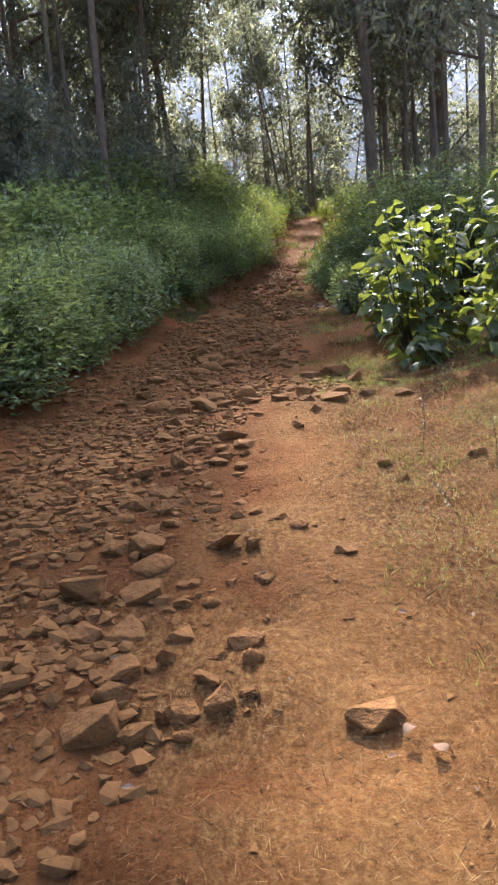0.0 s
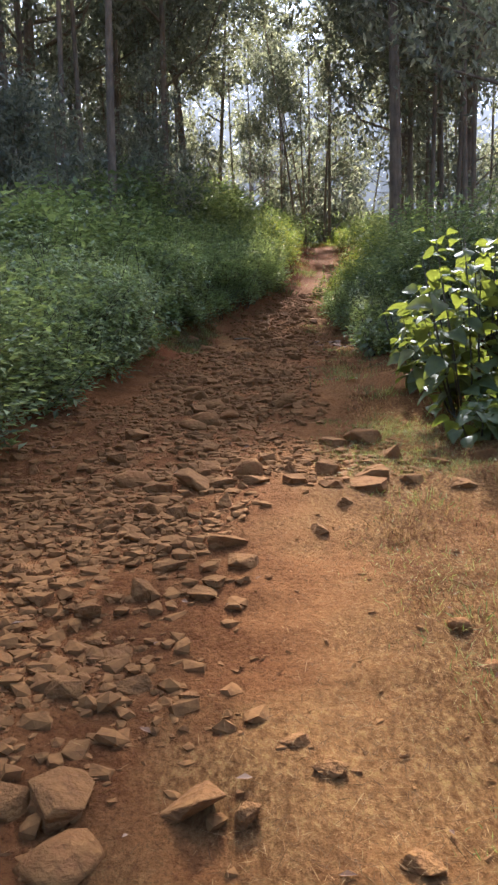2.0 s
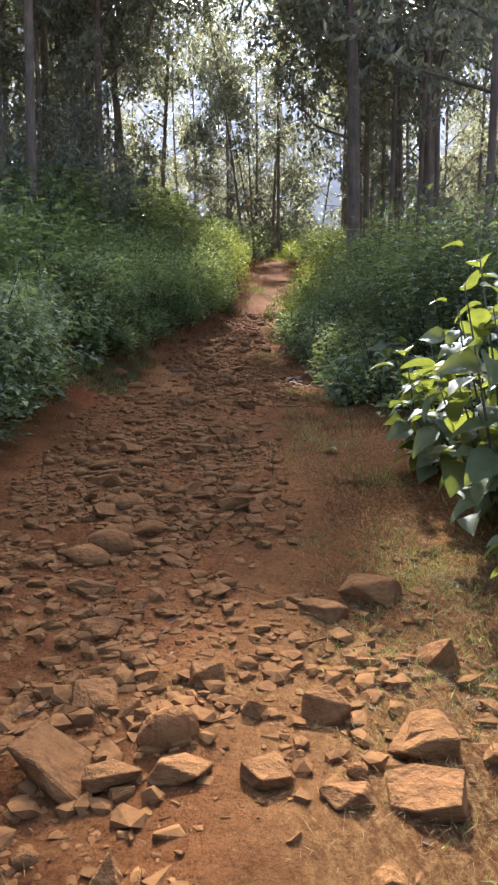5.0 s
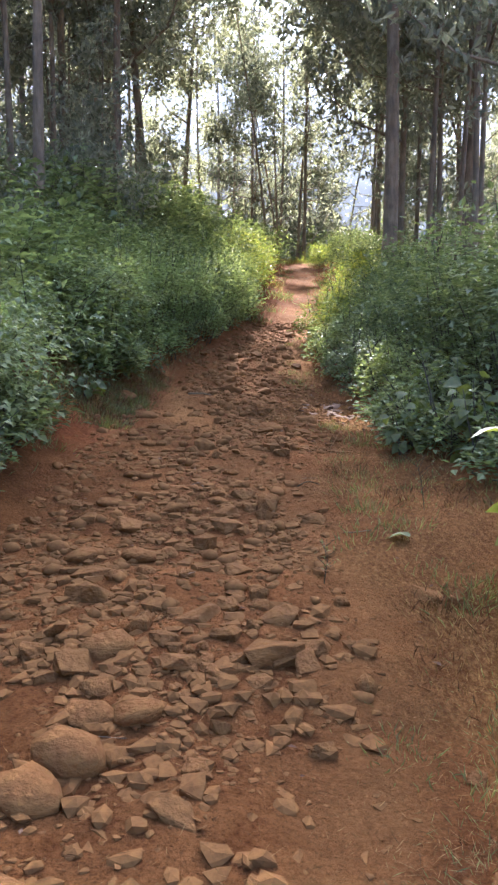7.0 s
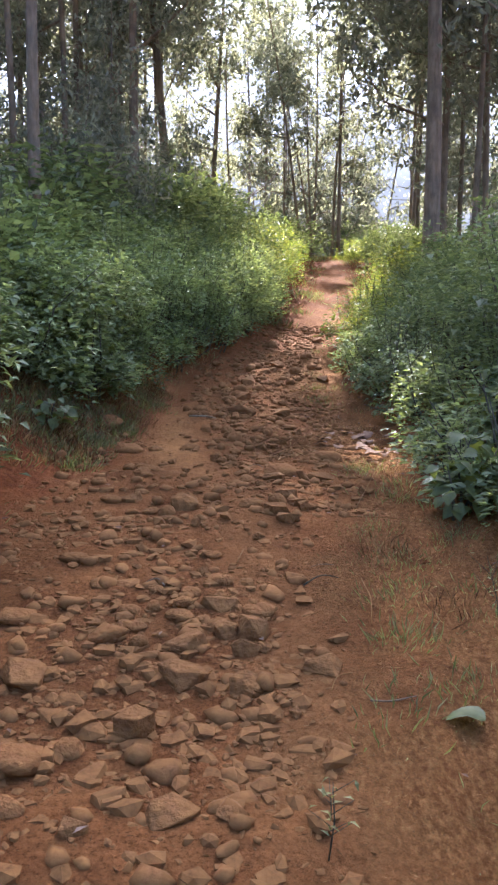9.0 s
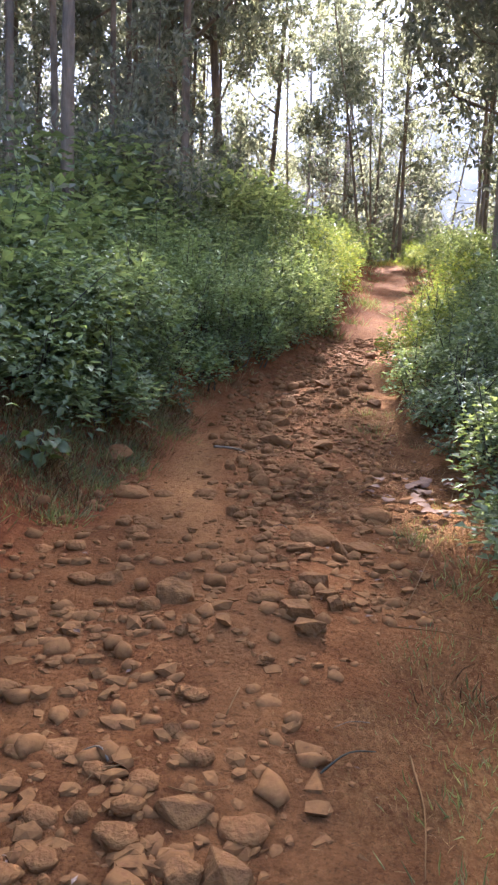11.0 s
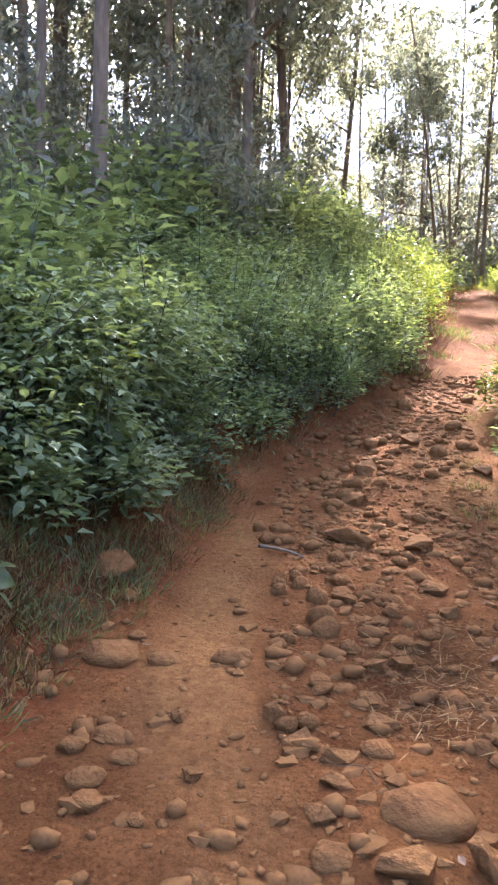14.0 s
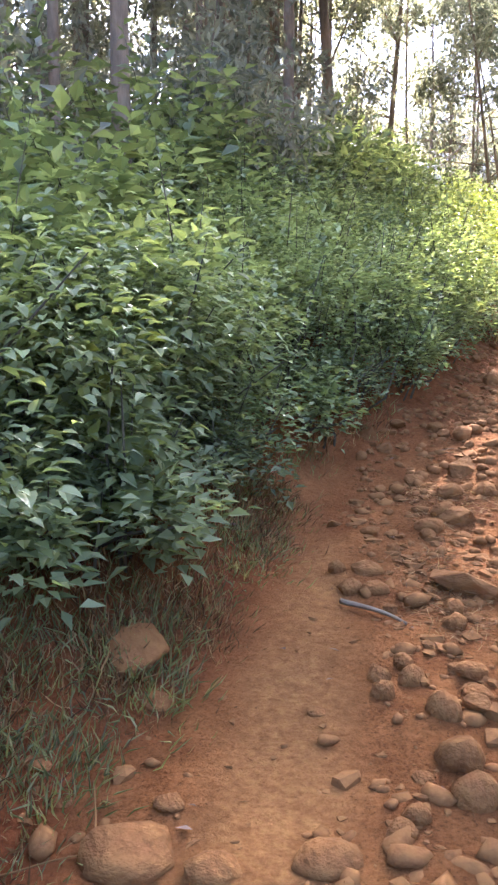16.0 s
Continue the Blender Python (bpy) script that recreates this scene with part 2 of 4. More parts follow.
# ---- mesh helpers ----
def mesh_of(name, verts, tris, mat, smooth=False):
    verts, tris = np.asarray(verts, np.float32).reshape(-1, 3), np.asarray(tris, np.int32).reshape(-1, 3)
    me = bpy.data.meshes.new(name)
    me.vertices.add(len(verts))
    me.vertices.foreach_set("co", verts.ravel())
    me.loops.add(tris.size)
    me.loops.foreach_set("vertex_index", tris.ravel())
    me.polygons.add(len(tris))
    me.polygons.foreach_set("loop_start", np.arange(0, tris.size, 3, dtype=np.int32))
    me.update(calc_edges=True)
    me.polygons.foreach_set("use_smooth", np.full(len(tris), smooth))
    me.materials.append(mat)
    return me


def part(name, me, parent, label="", at=None):
    ob = new(name, me)
    ob.parent = parent
    if at is not None:
        ob.matrix_basis = at
    return tagged(ob, label)


def thing(name, x, y, z, label, category, group="", kind=""):
    ob = new(name)
    ob.location = (x, y, z)
    ob.empty_display_size = 0.1
    return tagged(ob, label, category, group, kind)


def tube(points, radii, sides=6):
    """Vertices and triangles of a tapered tube along points."""
    points = [Vector(p) for p in points]
    vs, ts = [], []
    for i, p in enumerate(points):
        way = (points[min(i + 1, len(points) - 1)] - points[max(i - 1, 0)]).normalized()
        a = way.cross(Vector((0.31, 0.94, 0.1))).normalized()
        b = way.cross(a)
        for k in range(sides):
            g = 2 * math.pi * k / sides
            vs.append(p + radii[i] * (math.cos(g) * a + math.sin(g) * b))
    for i in range(len(points) - 1):
        for k in range(sides):
            q, r = i * sides + k, i * sides + (k + 1) % sides
            ts += [(q, r, r + sides), (q, r + sides, q + sides)]
    for k in range(1, sides - 1):
        ts.append((0, k + 1, k))
        e = (len(points) - 1) * sides
        ts.append((e, e + k, e + k + 1))
    return np.array([tuple(v) for v in vs]), np.array(ts)


def merged(pieces):
    vs, ts, n = [], [], 0
    for v, t in pieces:
        vs.append(v)
        ts.append(t + n)
        n += len(v)
    return np.concatenate(vs), np.concatenate(ts)


def unit(v):
    return v / np.maximum(np.linalg.norm(v, axis=1, keepdims=True), 1e-6)


def leaves(at, way, up, length, width, fold=0.25, droop=0.2):
    """Many leaves, each a folded blade of four triangles: from at, along way, facing up."""
    n = len(at)
    way = unit(way)
    side = unit(np.cross(way, up))
    up = np.cross(side, way)
    L, W = np.asarray(length).reshape(-1, 1), np.asarray(width).reshape(-1, 1)
    belly = at + way * L * 0.42 + up * L * 0.06
    tip = at + way * L - up * L * droop
    lft = at + way * L * 0.38 + side * W * 0.5 + up * W * fold
    rgt = at + way * L * 0.38 - side * W * 0.5 + up * W * fold
    v = np.stack([at, lft, belly, rgt, tip], 1).reshape(-1, 3)
    t = np.array([(0, 2, 1), (1, 2, 4), (0, 3, 2), (3, 4, 2)])
    return v, (np.arange(n)[:, None, None] * 5 + t).reshape(-1, 3)


def simple_leaves(at, way, up, length, width, fold=0.25):
    n = len(at)
    way = unit(way)
    side = unit(np.cross(way, up))
    up = np.cross(side, way)
    L, W = np.asarray(length).reshape(-1, 1), np.asarray(width).reshape(-1, 1)
    lft = at + way * L * 0.4 + side * W * 0.5 + up * W * fold
    rgt = at + way * L * 0.4 - side * W * 0.5 + up * W * fold
    v = np.stack([at, lft, at + way * L, rgt], 1).reshape(-1, 3)
    return v, (np.arange(n)[:, None, None] * 4 + np.array([(0, 2, 1), (0, 3, 2)])).reshape(-1, 3)


def oval_leaves(at, way, up, length, width, fold=0.18, droop=0.13):
    """Leaves with a rounded outline, for the shrubs that are passed close by."""
    n = len(at)
    way = unit(way)
    side = unit(np.cross(way, up))
    up = np.cross(side, way)
    L, W = np.asarray(length).reshape(-1, 1), np.asarray(width).reshape(-1, 1)
    rows = []
    for f, w, d in ((0.22, 0.42, 0.0), (0.5, 0.46, 0.03), (0.78, 0.25, 0.10)):
        mid = at + way * L * f + up * L * (0.06 - d)
        rows += [mid + side * W * w + up * W * fold * w * 2, mid, mid - side * W * w + up * W * fold * w * 2]
    v = np.stack([at, *rows, at + way * L - up * L * droop], 1).reshape(-1, 3)
    t = np.array([(0, 2, 1), (0, 3, 2), (1, 2, 5), (1, 5, 4), (2, 3, 6), (2, 6, 5), (4, 5, 8), (4, 8, 7), (5, 6, 9), (5, 9, 8), (7, 8, 10), (8, 9, 10)])
    return v, (np.arange(n)[:, None, None] * 11 + t).reshape(-1, 3)


# ---- ground ----
def build_ground():
    xs = np.concatenate([(-400, -250, -150, -100), np.linspace(-70, -12, 30), np.linspace(-11, -3.2, 40), np.linspace(-3.1, 3.4, 100), np.linspace(3.6, 11, 38), np.linspace(12, 70, 30), (100, 150, 250, 400)])
    ys = np.concatenate([(-400, -200, -100, -60), np.linspace(-40, -3, 24), np.linspace(-2.5, 1.4, 30), np.linspace(1.5, 20, 280), np.linspace(20.2, 46, 110), np.linspace(47, 130, 40), (170, 250, 400, 600)])
    gx, gy = np.meshgrid(xs, ys)
    v = np.stack([gx, gy, ground_z(gx, gy)], -1).reshape(-1, 3)
    w, h = len(xs), len(ys)
    i = (np.arange(h - 1)[:, None] * w + np.arange(w - 1)).ravel()
    t = np.concatenate([np.stack([i, i + 1, i + w + 1], 1), np.stack([i, i + w + 1, i + w], 1)])
    me = mesh_of("ground", v, t, SOIL, True)
    x, y = v[:, 0], v[:, 1]
    wob = value_noise(x * 1.7 + 5, y * 1.7) + 0.6 * value_noise(x * 6, y * 6 + 8)
    strip = ease((x + 0.5 - 0.137 * (y - 3.05) + wob * 0.9) / 0.5) * ease((8.0 - y + wob * 2) / 1.2)
    verge = ease((x - right_edge(y) + 0.9 + wob * 0.7) / 0.6) * np.interp(y, [7, 9, 16, 22, 30], [0.7, 0.4, 0.35, 0.3, 0.3])
    far = ease((y - 21) / 3) * 0.12
    litter = np.clip(np.maximum(np.maximum(strip * 0.62, verge), far) * (0.75 + 0.6 * wob), 0, 0.85)
    humus = np.clip(ease((left_edge(y) - x - 0.45 + wob * 0.4) / 0.6) + ease((x - right_edge(y) - 0.5 + wob * 0.4) / 0.7) * ease((y - 6) / 3), 0, 1)
    humus = np.maximum(humus, ease((y - 39) / 2))
    line = np.interp(y, [1, 7, 9, 12.5, 14, 15, 16, 17.5, 19], [0.25, 0.25, 0.6, 0.1, -0.45, -0.5, -0.62, -0.85, -0.6])
    wide = np.interp(y, [1, 7, 12, 14, 15, 17.5, 19], [0.3, 0.25, 0.2, 0.3, 0.26, 0.16, 0.1])
    worn = np.clip(ease(1.3 - np.abs(x - line + wob * 0.12) / wide) * np.interp(y, [7, 8.5, 12.5, 14, 17.5, 19], [0.35, 0.25, 0.3, 0.8, 0.8, 0]), 0, 0.85)
    red = ease((left_edge(y) + 0.75 - x + wob * 0.3) / 0.45) * np.interp(y, [11.5, 12.5, 14.2, 15, 17], [0, 0.9, 0.9, 0.5, 0.35]) * ease((x + 3.2) / 0.8)
    humus = humus * (1 - 0.7 * red)
    for key, val in (("litter", litter), ("humus", humus), ("worn", worn), ("red", np.clip(red, 0, 0.9))):
        a = me.attributes.new(key, "FLOAT", "POINT")
        a.data.foreach_set("value", val.astype(np.float32))
    return tagged(new("ground", me), "reddish laterite earth path with dry straw between hedges", "ground", kind="structure")


ground = build_ground()
rng = np.random.RandomState(11)


# ---- trees ----
def tree_parts(seed, height, radius, reach, lean=(0, 0), first=0.35, count=3600, leaf=0.2, overhang=(0, 0), origin=None):
    """Trunk, limbs and crown of one tall thin-stemmed tree, as vertex and triangle arrays about its base."""
    r = np.random.RandomState(seed)
    steps = 11
    sway = r.uniform(0, 6.28, 2)
    line = []
    for i in range(steps):
        f = i / (steps - 1)
        line.append((lean[0] * height * f + 0.02 * height * math.sin(3.1 * f + sway[0]) * f, lean[1] * height * f + 0.02 * height * math.sin(3.7 * f + sway[1]) * f, height * f - 0.25))
    radii = [radius * (1.25 if i == 0 else 1.0) * (1 - 0.8 * i / (steps - 1)) for i in range(steps)]
    trunk = tube(line, radii, 9)
    limbs, ends = [], []
    for k in range(11):
        f = first + (0.97 - first) * (k + r.rand() * 0.8) / 11
        i = min(int(f * (steps - 1)), steps - 2)
        base = Vector(line[i]).lerp(Vector(line[i + 1]), f * (steps - 1) - i)
        g = r.uniform(0, 6.28) + k * 2.4
        span = reach * (1.15 - 0.75 * (f - first) / (1 - first)) * r.uniform(0.7, 1.1)
        tip = base + Vector((math.cos(g) * span + overhang[0] * (f > 0.5), math.sin(g) * span + overhang[1] * (f > 0.5), span * r.uniform(0.35, 0.9)))
        mid = base.lerp(tip, 0.5) + Vector((0, 0, -0.08 * span)) + Vector(r.normal(0, 0.08 * span, 3))
        q = radius * (1 - 0.8 * f) * 0.55
        limbs.append(tube([base, base.lerp(mid, 0.6), mid, tip], [q, q * 0.8, q * 0.6, q * 0.2], 5))
        ends += [(mid, span * 0.30), (tip, span * 0.34), (mid.lerp(tip, 0.6), span * 0.32), (base.lerp(mid, 0.7), span * 0.2)]
    ends.append((Vector(line[-1]), reach * 0.4))
    cen = np.array([tuple(e[0]) for e in ends])
    rad = np.array([e[1] for e in ends])
    pick = r.choice(len(ends), count, p=rad ** 1.4 / (rad ** 1.4).sum())
    # leaves gather in small sprays about each limb's end
    sprays = cen[pick] + unit(r.normal(0, 1, (count, 3))) * (rad[pick] * r.rand(count) ** 0.4)[:, None] * np.array([1.0, 1.0, 1.15])
    sprays = sprays[r.randint(0, count, count) // 9 * 9 % count] + r.normal(0, 0.16, (count, 3))
    if origin is not None:
        # leaves between the sun and the chosen sunlit places are left out
        world_at = sprays + np.array(origin)
        keep = ~lit_through(world_at) | (r.rand(count) < 0.05)
        sprays = sprays[keep]
    m = len(sprays)
    way = r.normal(0, 1, (m, 3)) + np.array([0, 0, -0.7])
    crown = simple_leaves(sprays, way, r.normal(0, 1, (m, 3)) + np.array([0, 0, 0.8]), r.uniform(0.7, 1.3, m) * leaf, r.uniform(0.32, 0.5, m) * leaf)
    return trunk, limbs, crown


def plant_tree(x, y, seed, height, radius, reach, label, bark=None, **more):
    z = gz(x, y)
    trunk, limbs, crown = tree_parts(seed, height, radius, reach, origin=(x, y, z), **more)
    ob = thing("tree", x, y, z, label, "tree", "trees of the wood")
    part("trunk", mesh_of("trunk", *trunk, bark or BARK, True), ob)
    for v, t in limbs:
        part("limb", mesh_of("limb", v, t, bark or BARK, True), ob)
    part("crown", mesh_of("crown", *crown, TREE_LEAF), ob)
    return ob


TALL = "tall slender tree with grey-brown bark and thin foliage greyed for haze"
NAMED = [
    (4.15, 25.0, 1, 19, 0.20, 3.0, dict(first=0.42)),
    (-4.3, 34.3, 2, 17, 0.17, 3.0, dict(lean=(-0.03, 0.0), first=0.3)),
    (-2.6, 34.0, 3, 18, 0.17, 3.2, dict(lean=(-0.05, 0.0), first=0.35)),
    (-3.4, 20.6, 4, 15, 0.12, 2.6, dict(first=0.42, count=2200)),
    (-7.3, 28.0, 5, 19, 0.22, 3.8, dict(first=0.3, overhang=(1.5, 0), count=2200)),
    (7.8, 30.5, 6, 20, 0.30, 3.4, dict(first=0.3)),
]
for x, y, s, h, q, reach, more in NAMED:
    plant_tree(x, y, s, h, q, reach, TALL, **more)
SITES = []
r = np.random.RandomState(5)
while len(SITES) < 38:
    y = r.uniform(24, 66)
    x = r.uniform(-0.36, 0.36) * (y + 6)
    clear = x < left_edge(y) - 2.2 or x > right_edge(y) + 1.3 or y > 44
    if clear and all((x - a) ** 2 + (y - b) ** 2 > 4.0 for a, b in SITES + [(n[0], n[1]) for n in NAMED]):
        SITES.append((x, y))
for i, (x, y) in enumerate(SITES):
    plant_tree(x, y, 100 + i, r.uniform(13, 21), r.uniform(0.07, 0.15), r.uniform(2.4, 3.4), TALL, PALE_BARK if i % 5 == 0 else BARK, first=r.uniform(0.08, 0.3), lean=(r.normal(0, 0.025), r.normal(0, 0.02)), leaf=0.28 if y > 45 else 0.22, count=1300 if y < 44 and (-8 < x < -3 or 4 < x < 9) else 2100)
# young trees that close the wood between the trunks
for i in range(22):
    y = r.uniform(44, 68) if i % 3 else r.uniform(30, 44)
    x = r.uniform(-0.34, 0.34) * (y + 4) if i % 3 else (left_edge(y) - r.uniform(4, 11) if i % 2 else right_edge(y) + r.uniform(3, 9))
    plant_tree(float(x), y, 200 + i, r.uniform(6, 11), r.uniform(0.04, 0.07), r.uniform(1.8, 2.6), "young leafy tree in the hazy wood behind the path", first=0.05, lean=(r.normal(0, 0.04), r.normal(0, 0.03)), leaf=0.27, count=1800)
# trees added beside and behind the walker, so that their crowns shade the path
SIDE = [(-13, 17), (-7, 24.5), (-13, 9), (-10.5, 22), (6.4, 16.5), (6.5, 21.5), (9, 11), (8.5, 25), (5.6, 30), (-6, -9), (7, -11)]
for i, (x, y) in enumerate(SIDE):
    plant_tree(x, y, 300 + i, 17 + 3 * (i % 3) / 2, 0.11, 3.9, TALL, first=0.45 if y < 15 else 0.22, count=3600 if x > 0 else 2500, leaf=0.25, overhang=(-0.3 * x if y > 13 else 0, 0.6))
# added trees: wide crowns that reach over the path and hold back the sun
OVER = [(-4.6, 27.5, 3.0, 18), (-5.2, 31.5, 3.2, 19), (-4.4, 36.5, 2.6, 20), (6.6, 27.5, -2.6, 18), (6.9, 33.5, -3.0, 19), (7.4, 37.5, -2.6, 20), (6.0, 24.0, -2.4, 18), (-4.1, 32.8, 4.2, 18.5), (6.2, 35.0, -4.4, 19.5), (-4.8, 29.6, 2.4, 26), (-5.4, 33.6, 2.6, 27), (-6.6, 30.5, 3.0, 25), (-5.2, 42.5, 3.0, 24), (-6.0, 46.5, 3.4, 25), (-4.4, 45.0, 2.0, 26), (-4.9, 35.4, 4.0, 24), (6.4, 28.6, -4.6, 17), (7.0, 31.4, -5.2, 18), (6.8, 26.0, -4.6, 15), (6.6, 38.6, -4.0, 19)]
OVER += [(-4.9, 24.5, 3.8, 19), (-4.9, 22.0, 4.0, 18), (6.9, 41.0, -5.4, 19), (7.3, 44.0, -6.0, 21), (6.7, 36.4, -5.0, 17), (-4.6, 39.5, 2.5, 19), (-3.9, 41.5, 2.2, 17), (-5.0, 44.0, 3.5, 18)]
for i, (x, y, over, high) in enumerate(OVER):
    plant_tree(x, y, 340 + i, high, 0.085, 4.0, "tall tree added to shade the path with its wide crown", first=0.3 if y > 26 else 0.4, count=3900, leaf=0.29, overhang=(over, 0.0))
# leafy saplings behind the hedge
for i in range(15):
    y = r.uniform(18.5, 31)
    x = float(left_edge(y)) - r.uniform(3.2, 8.5)
    ob = plant_tree(x, y, 440 + i, r.uniform(3.6, 6.0), 0.035, r.uniform(1.0, 1.5), "leafy green sapling behind the hedge", first=0.06, lean=(r.normal(0, 0.05), 0.0), leaf=0.17, count=1900)
# dense leafy trees that close the wood beside the upper path
for i in range(11):
    plant_tree(-10.4 - 0.6 * i + r.uniform(-0.6, 0.6), 24 + 5.5 * (i % 3) + r.uniform(-1.5, 1.5), 470 + i, r.uniform(9, 15), 0.09, 2.6, "leafy tree with dense dark foliage in the wood", first=0.1, leaf=0.24, count=4200)
# thin trees past the rise, in line with the path
for i in range(15):
    y = r.uniform(46, 62)
    plant_tree(r.uniform(-1.0, 10.0), y, 360 + i, r.uniform(10, 17), r.uniform(0.05, 0.10), r.uniform(2.6, 3.6), TALL, first=0.05, lean=(r.normal(0, 0.09), r.normal(0, 0.04)), leaf=0.32, count=2300)

# glowing sheet behind the trees: far wood, haze and skylight painted into its emission
def glowing_backdrop():
    xs = np.linspace(-110, 110, 111)
    v = np.concatenate([np.stack([xs, 104 - 0.0016 * xs * xs, 0 * xs + 3], 1), np.stack([xs, 104 - 0.0016 * xs * xs, 0 * xs + 43 + 8 * value_noise(xs * 0.2, xs * 0 + 2)], 1)])
    i = np.arange(110)
    t = np.concatenate([np.stack([i, i + 1, i + 112], 1), np.stack([i, i + 112, i + 111], 1)])
    m, n, l, p = material("glowing_far_haze")
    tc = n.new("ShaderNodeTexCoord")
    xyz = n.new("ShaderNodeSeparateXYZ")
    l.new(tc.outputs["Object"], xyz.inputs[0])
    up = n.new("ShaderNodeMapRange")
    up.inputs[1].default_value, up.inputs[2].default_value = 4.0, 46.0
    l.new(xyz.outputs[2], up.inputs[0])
    # haze put into the emission colour, brighter towards the top
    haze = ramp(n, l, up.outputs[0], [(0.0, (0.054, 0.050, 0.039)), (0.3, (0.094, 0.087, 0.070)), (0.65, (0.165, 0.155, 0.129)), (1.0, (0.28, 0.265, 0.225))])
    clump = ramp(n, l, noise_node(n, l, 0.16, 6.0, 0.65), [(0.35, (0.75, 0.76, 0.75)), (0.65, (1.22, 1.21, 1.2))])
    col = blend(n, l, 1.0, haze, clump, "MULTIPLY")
    # bright specks painted as sky between the far leaves, more of them higher up
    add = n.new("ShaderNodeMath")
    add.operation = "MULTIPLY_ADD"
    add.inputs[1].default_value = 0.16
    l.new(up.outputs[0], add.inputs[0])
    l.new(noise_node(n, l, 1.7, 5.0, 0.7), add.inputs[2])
    sky_specks = ramp(n, l, add.outputs[0], [(0.67, (0, 0, 0)), (0.73, (1, 1, 1))])
    col = blend(n, l, sky_specks, col, (1.1, 1.08, 1.0))
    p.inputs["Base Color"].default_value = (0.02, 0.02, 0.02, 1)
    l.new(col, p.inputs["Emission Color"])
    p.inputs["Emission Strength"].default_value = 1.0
    tagged(new("backdrop", mesh_of("backdrop", v, t, m)), "glowing sheet painted as hazy grey-green wood far behind the trees", "backdrop", kind="structure")


glowing_backdrop()


# ---- hedges ----
def shrub(x, y, wide, high, count, leaf, mat, label, seed, lobes=11, lean=0.0, name="shrub", fine=False, clear=0.04):
    """A leafy shrub: bent stems from the ground and leaves on many uneven lobes, hanging low at its foot."""
    r = np.random.RandomState(seed)
    z = gz(x, y)
    ob = thing(name, x, y, z, label, "shrub", "shrubs of the hedge")
    cen, rad = [], []
    for k in range(lobes):
        g = r.uniform(0, 6.28)
        d = wide * 0.5 * math.sqrt(r.rand())
        hgt = high * (0.30 + 0.62 * r.rand() ** 0.8) * (1 - 0.35 * (d / (wide * 0.5)) ** 2)
        cen.append((math.cos(g) * d + lean * hgt, math.sin(g) * d, hgt))
        rad.append(r.uniform(0.16, 0.30) * wide * (0.8 + 0.2 * high / 2))
    for k in range(4):
        g = k * 1.57 + r.rand()
        cen.append((math.cos(g) * wide * 0.42, math.sin(g) * wide * 0.42, high * 0.22))
        rad.append(0.22 * wide)
    cen, rad = np.array(cen), np.array(rad)
    pick = r.choice(len(rad), count, p=rad ** 2 / (rad ** 2).sum())
    out = unit(r.normal(0, 1, (count, 3)) + np.array([0, 0, 0.15]))
    depth = 1 - 0.55 * r.rand(count) ** 2.2
    at = cen[pick] + out * (rad[pick] * depth * (1 + 0.25 * r.normal(0, 1, count).clip(-1.5, 2)))[:, None]
    floor = ground_z(at[:, 0] + x, at[:, 1] + y) - z
    at[:, 2] = np.maximum(at[:, 2], floor + clear * r.uniform(0.6, 1.5, count) + 0.12 * r.rand(count))
    way = out * np.array([1, 1, 0.14]) + r.normal(0, 0.5, (count, 3)) * np.array([1, 1, 0.42])
    up = out * 0.35 + np.array([0, 0, 1.7]) + r.normal(0, 0.35, (count, 3))
    size = leaf * r.uniform(0.55, 1.3, count)
    # shoots that stand out of the leafy mass, with leaves in pairs
    shoots = []
    for k in range(10 if high > 0.7 else 4):
        c, q = cen[k % lobes], rad[k % lobes]
        way0 = unit(r.normal(0, 0.35, (1, 3)) + np.array([[0, 0, 1.0]]))[0]
        foot, length = c + way0 * q * 0.6, r.uniform(0.25, 0.55) * (0.6 + 0.4 * high)
        shoots.append((foot, foot + way0 * length + r.normal(0, 0.05, 3)))
        f = np.linspace(0.25, 1.0, 11)[:, None]
        more = foot * (1 - f) + shoots[-1][1] * f
        at = np.concatenate([at, more])
        way = np.concatenate([way, r.normal(0, 1, (11, 3)) * np.array([1, 1, 0.3])])
        up = np.concatenate([up, np.tile([0.0, 0, 1], (11, 1)) + r.normal(0, 0.3, (11, 3))])
        size = np.concatenate([size, leaf * np.linspace(1.15, 0.5, 11)])
    count = len(at)
    shape = leaves if 9 < y < 17.5 and high > 0.7 and abs(x) < 2.9 else simple_leaves
    shape = oval_leaves if fine else shape
    part("foliage", mesh_of("foliage", *shape(at, way, up, size, size * r.uniform(0.48, 0.7, count)), mat), ob)
    stems = []
    for k in range(lobes + 6):
        c = cen[k % len(cen)]
        base = Vector((c[0] * 0.35 + r.normal(0, 0.06), c[1] * 0.35 + r.normal(0, 0.06), 0))
        base.z = gz(x + base.x, y + base.y) - z - 0.05
        tip = Vector(c) + Vector(r.normal(0, 0.12, 3)) + Vector((0, 0, rad[k % len(cen)] * 0.5))
        mid = base.lerp(tip, 0.5) + Vector(r.normal(0, 0.07, 3))
        stems.append(tube([base, mid, tip], [0.012, 0.009, 0.003], 4))
    for a, b in shoots:
        stems.append(tube([a, (a + b) / 2, b], [0.005, 0.004, 0.0015], 4))
    for v, t in stems[:8]:
        part("stem", mesh_of("stem", v, t, STEM, True), ob)
    v, t = merged(stems[8:])
    tagged(part("branching", mesh_of("branching", v, t, STEM, True), ob), kind="stuff")
    return ob


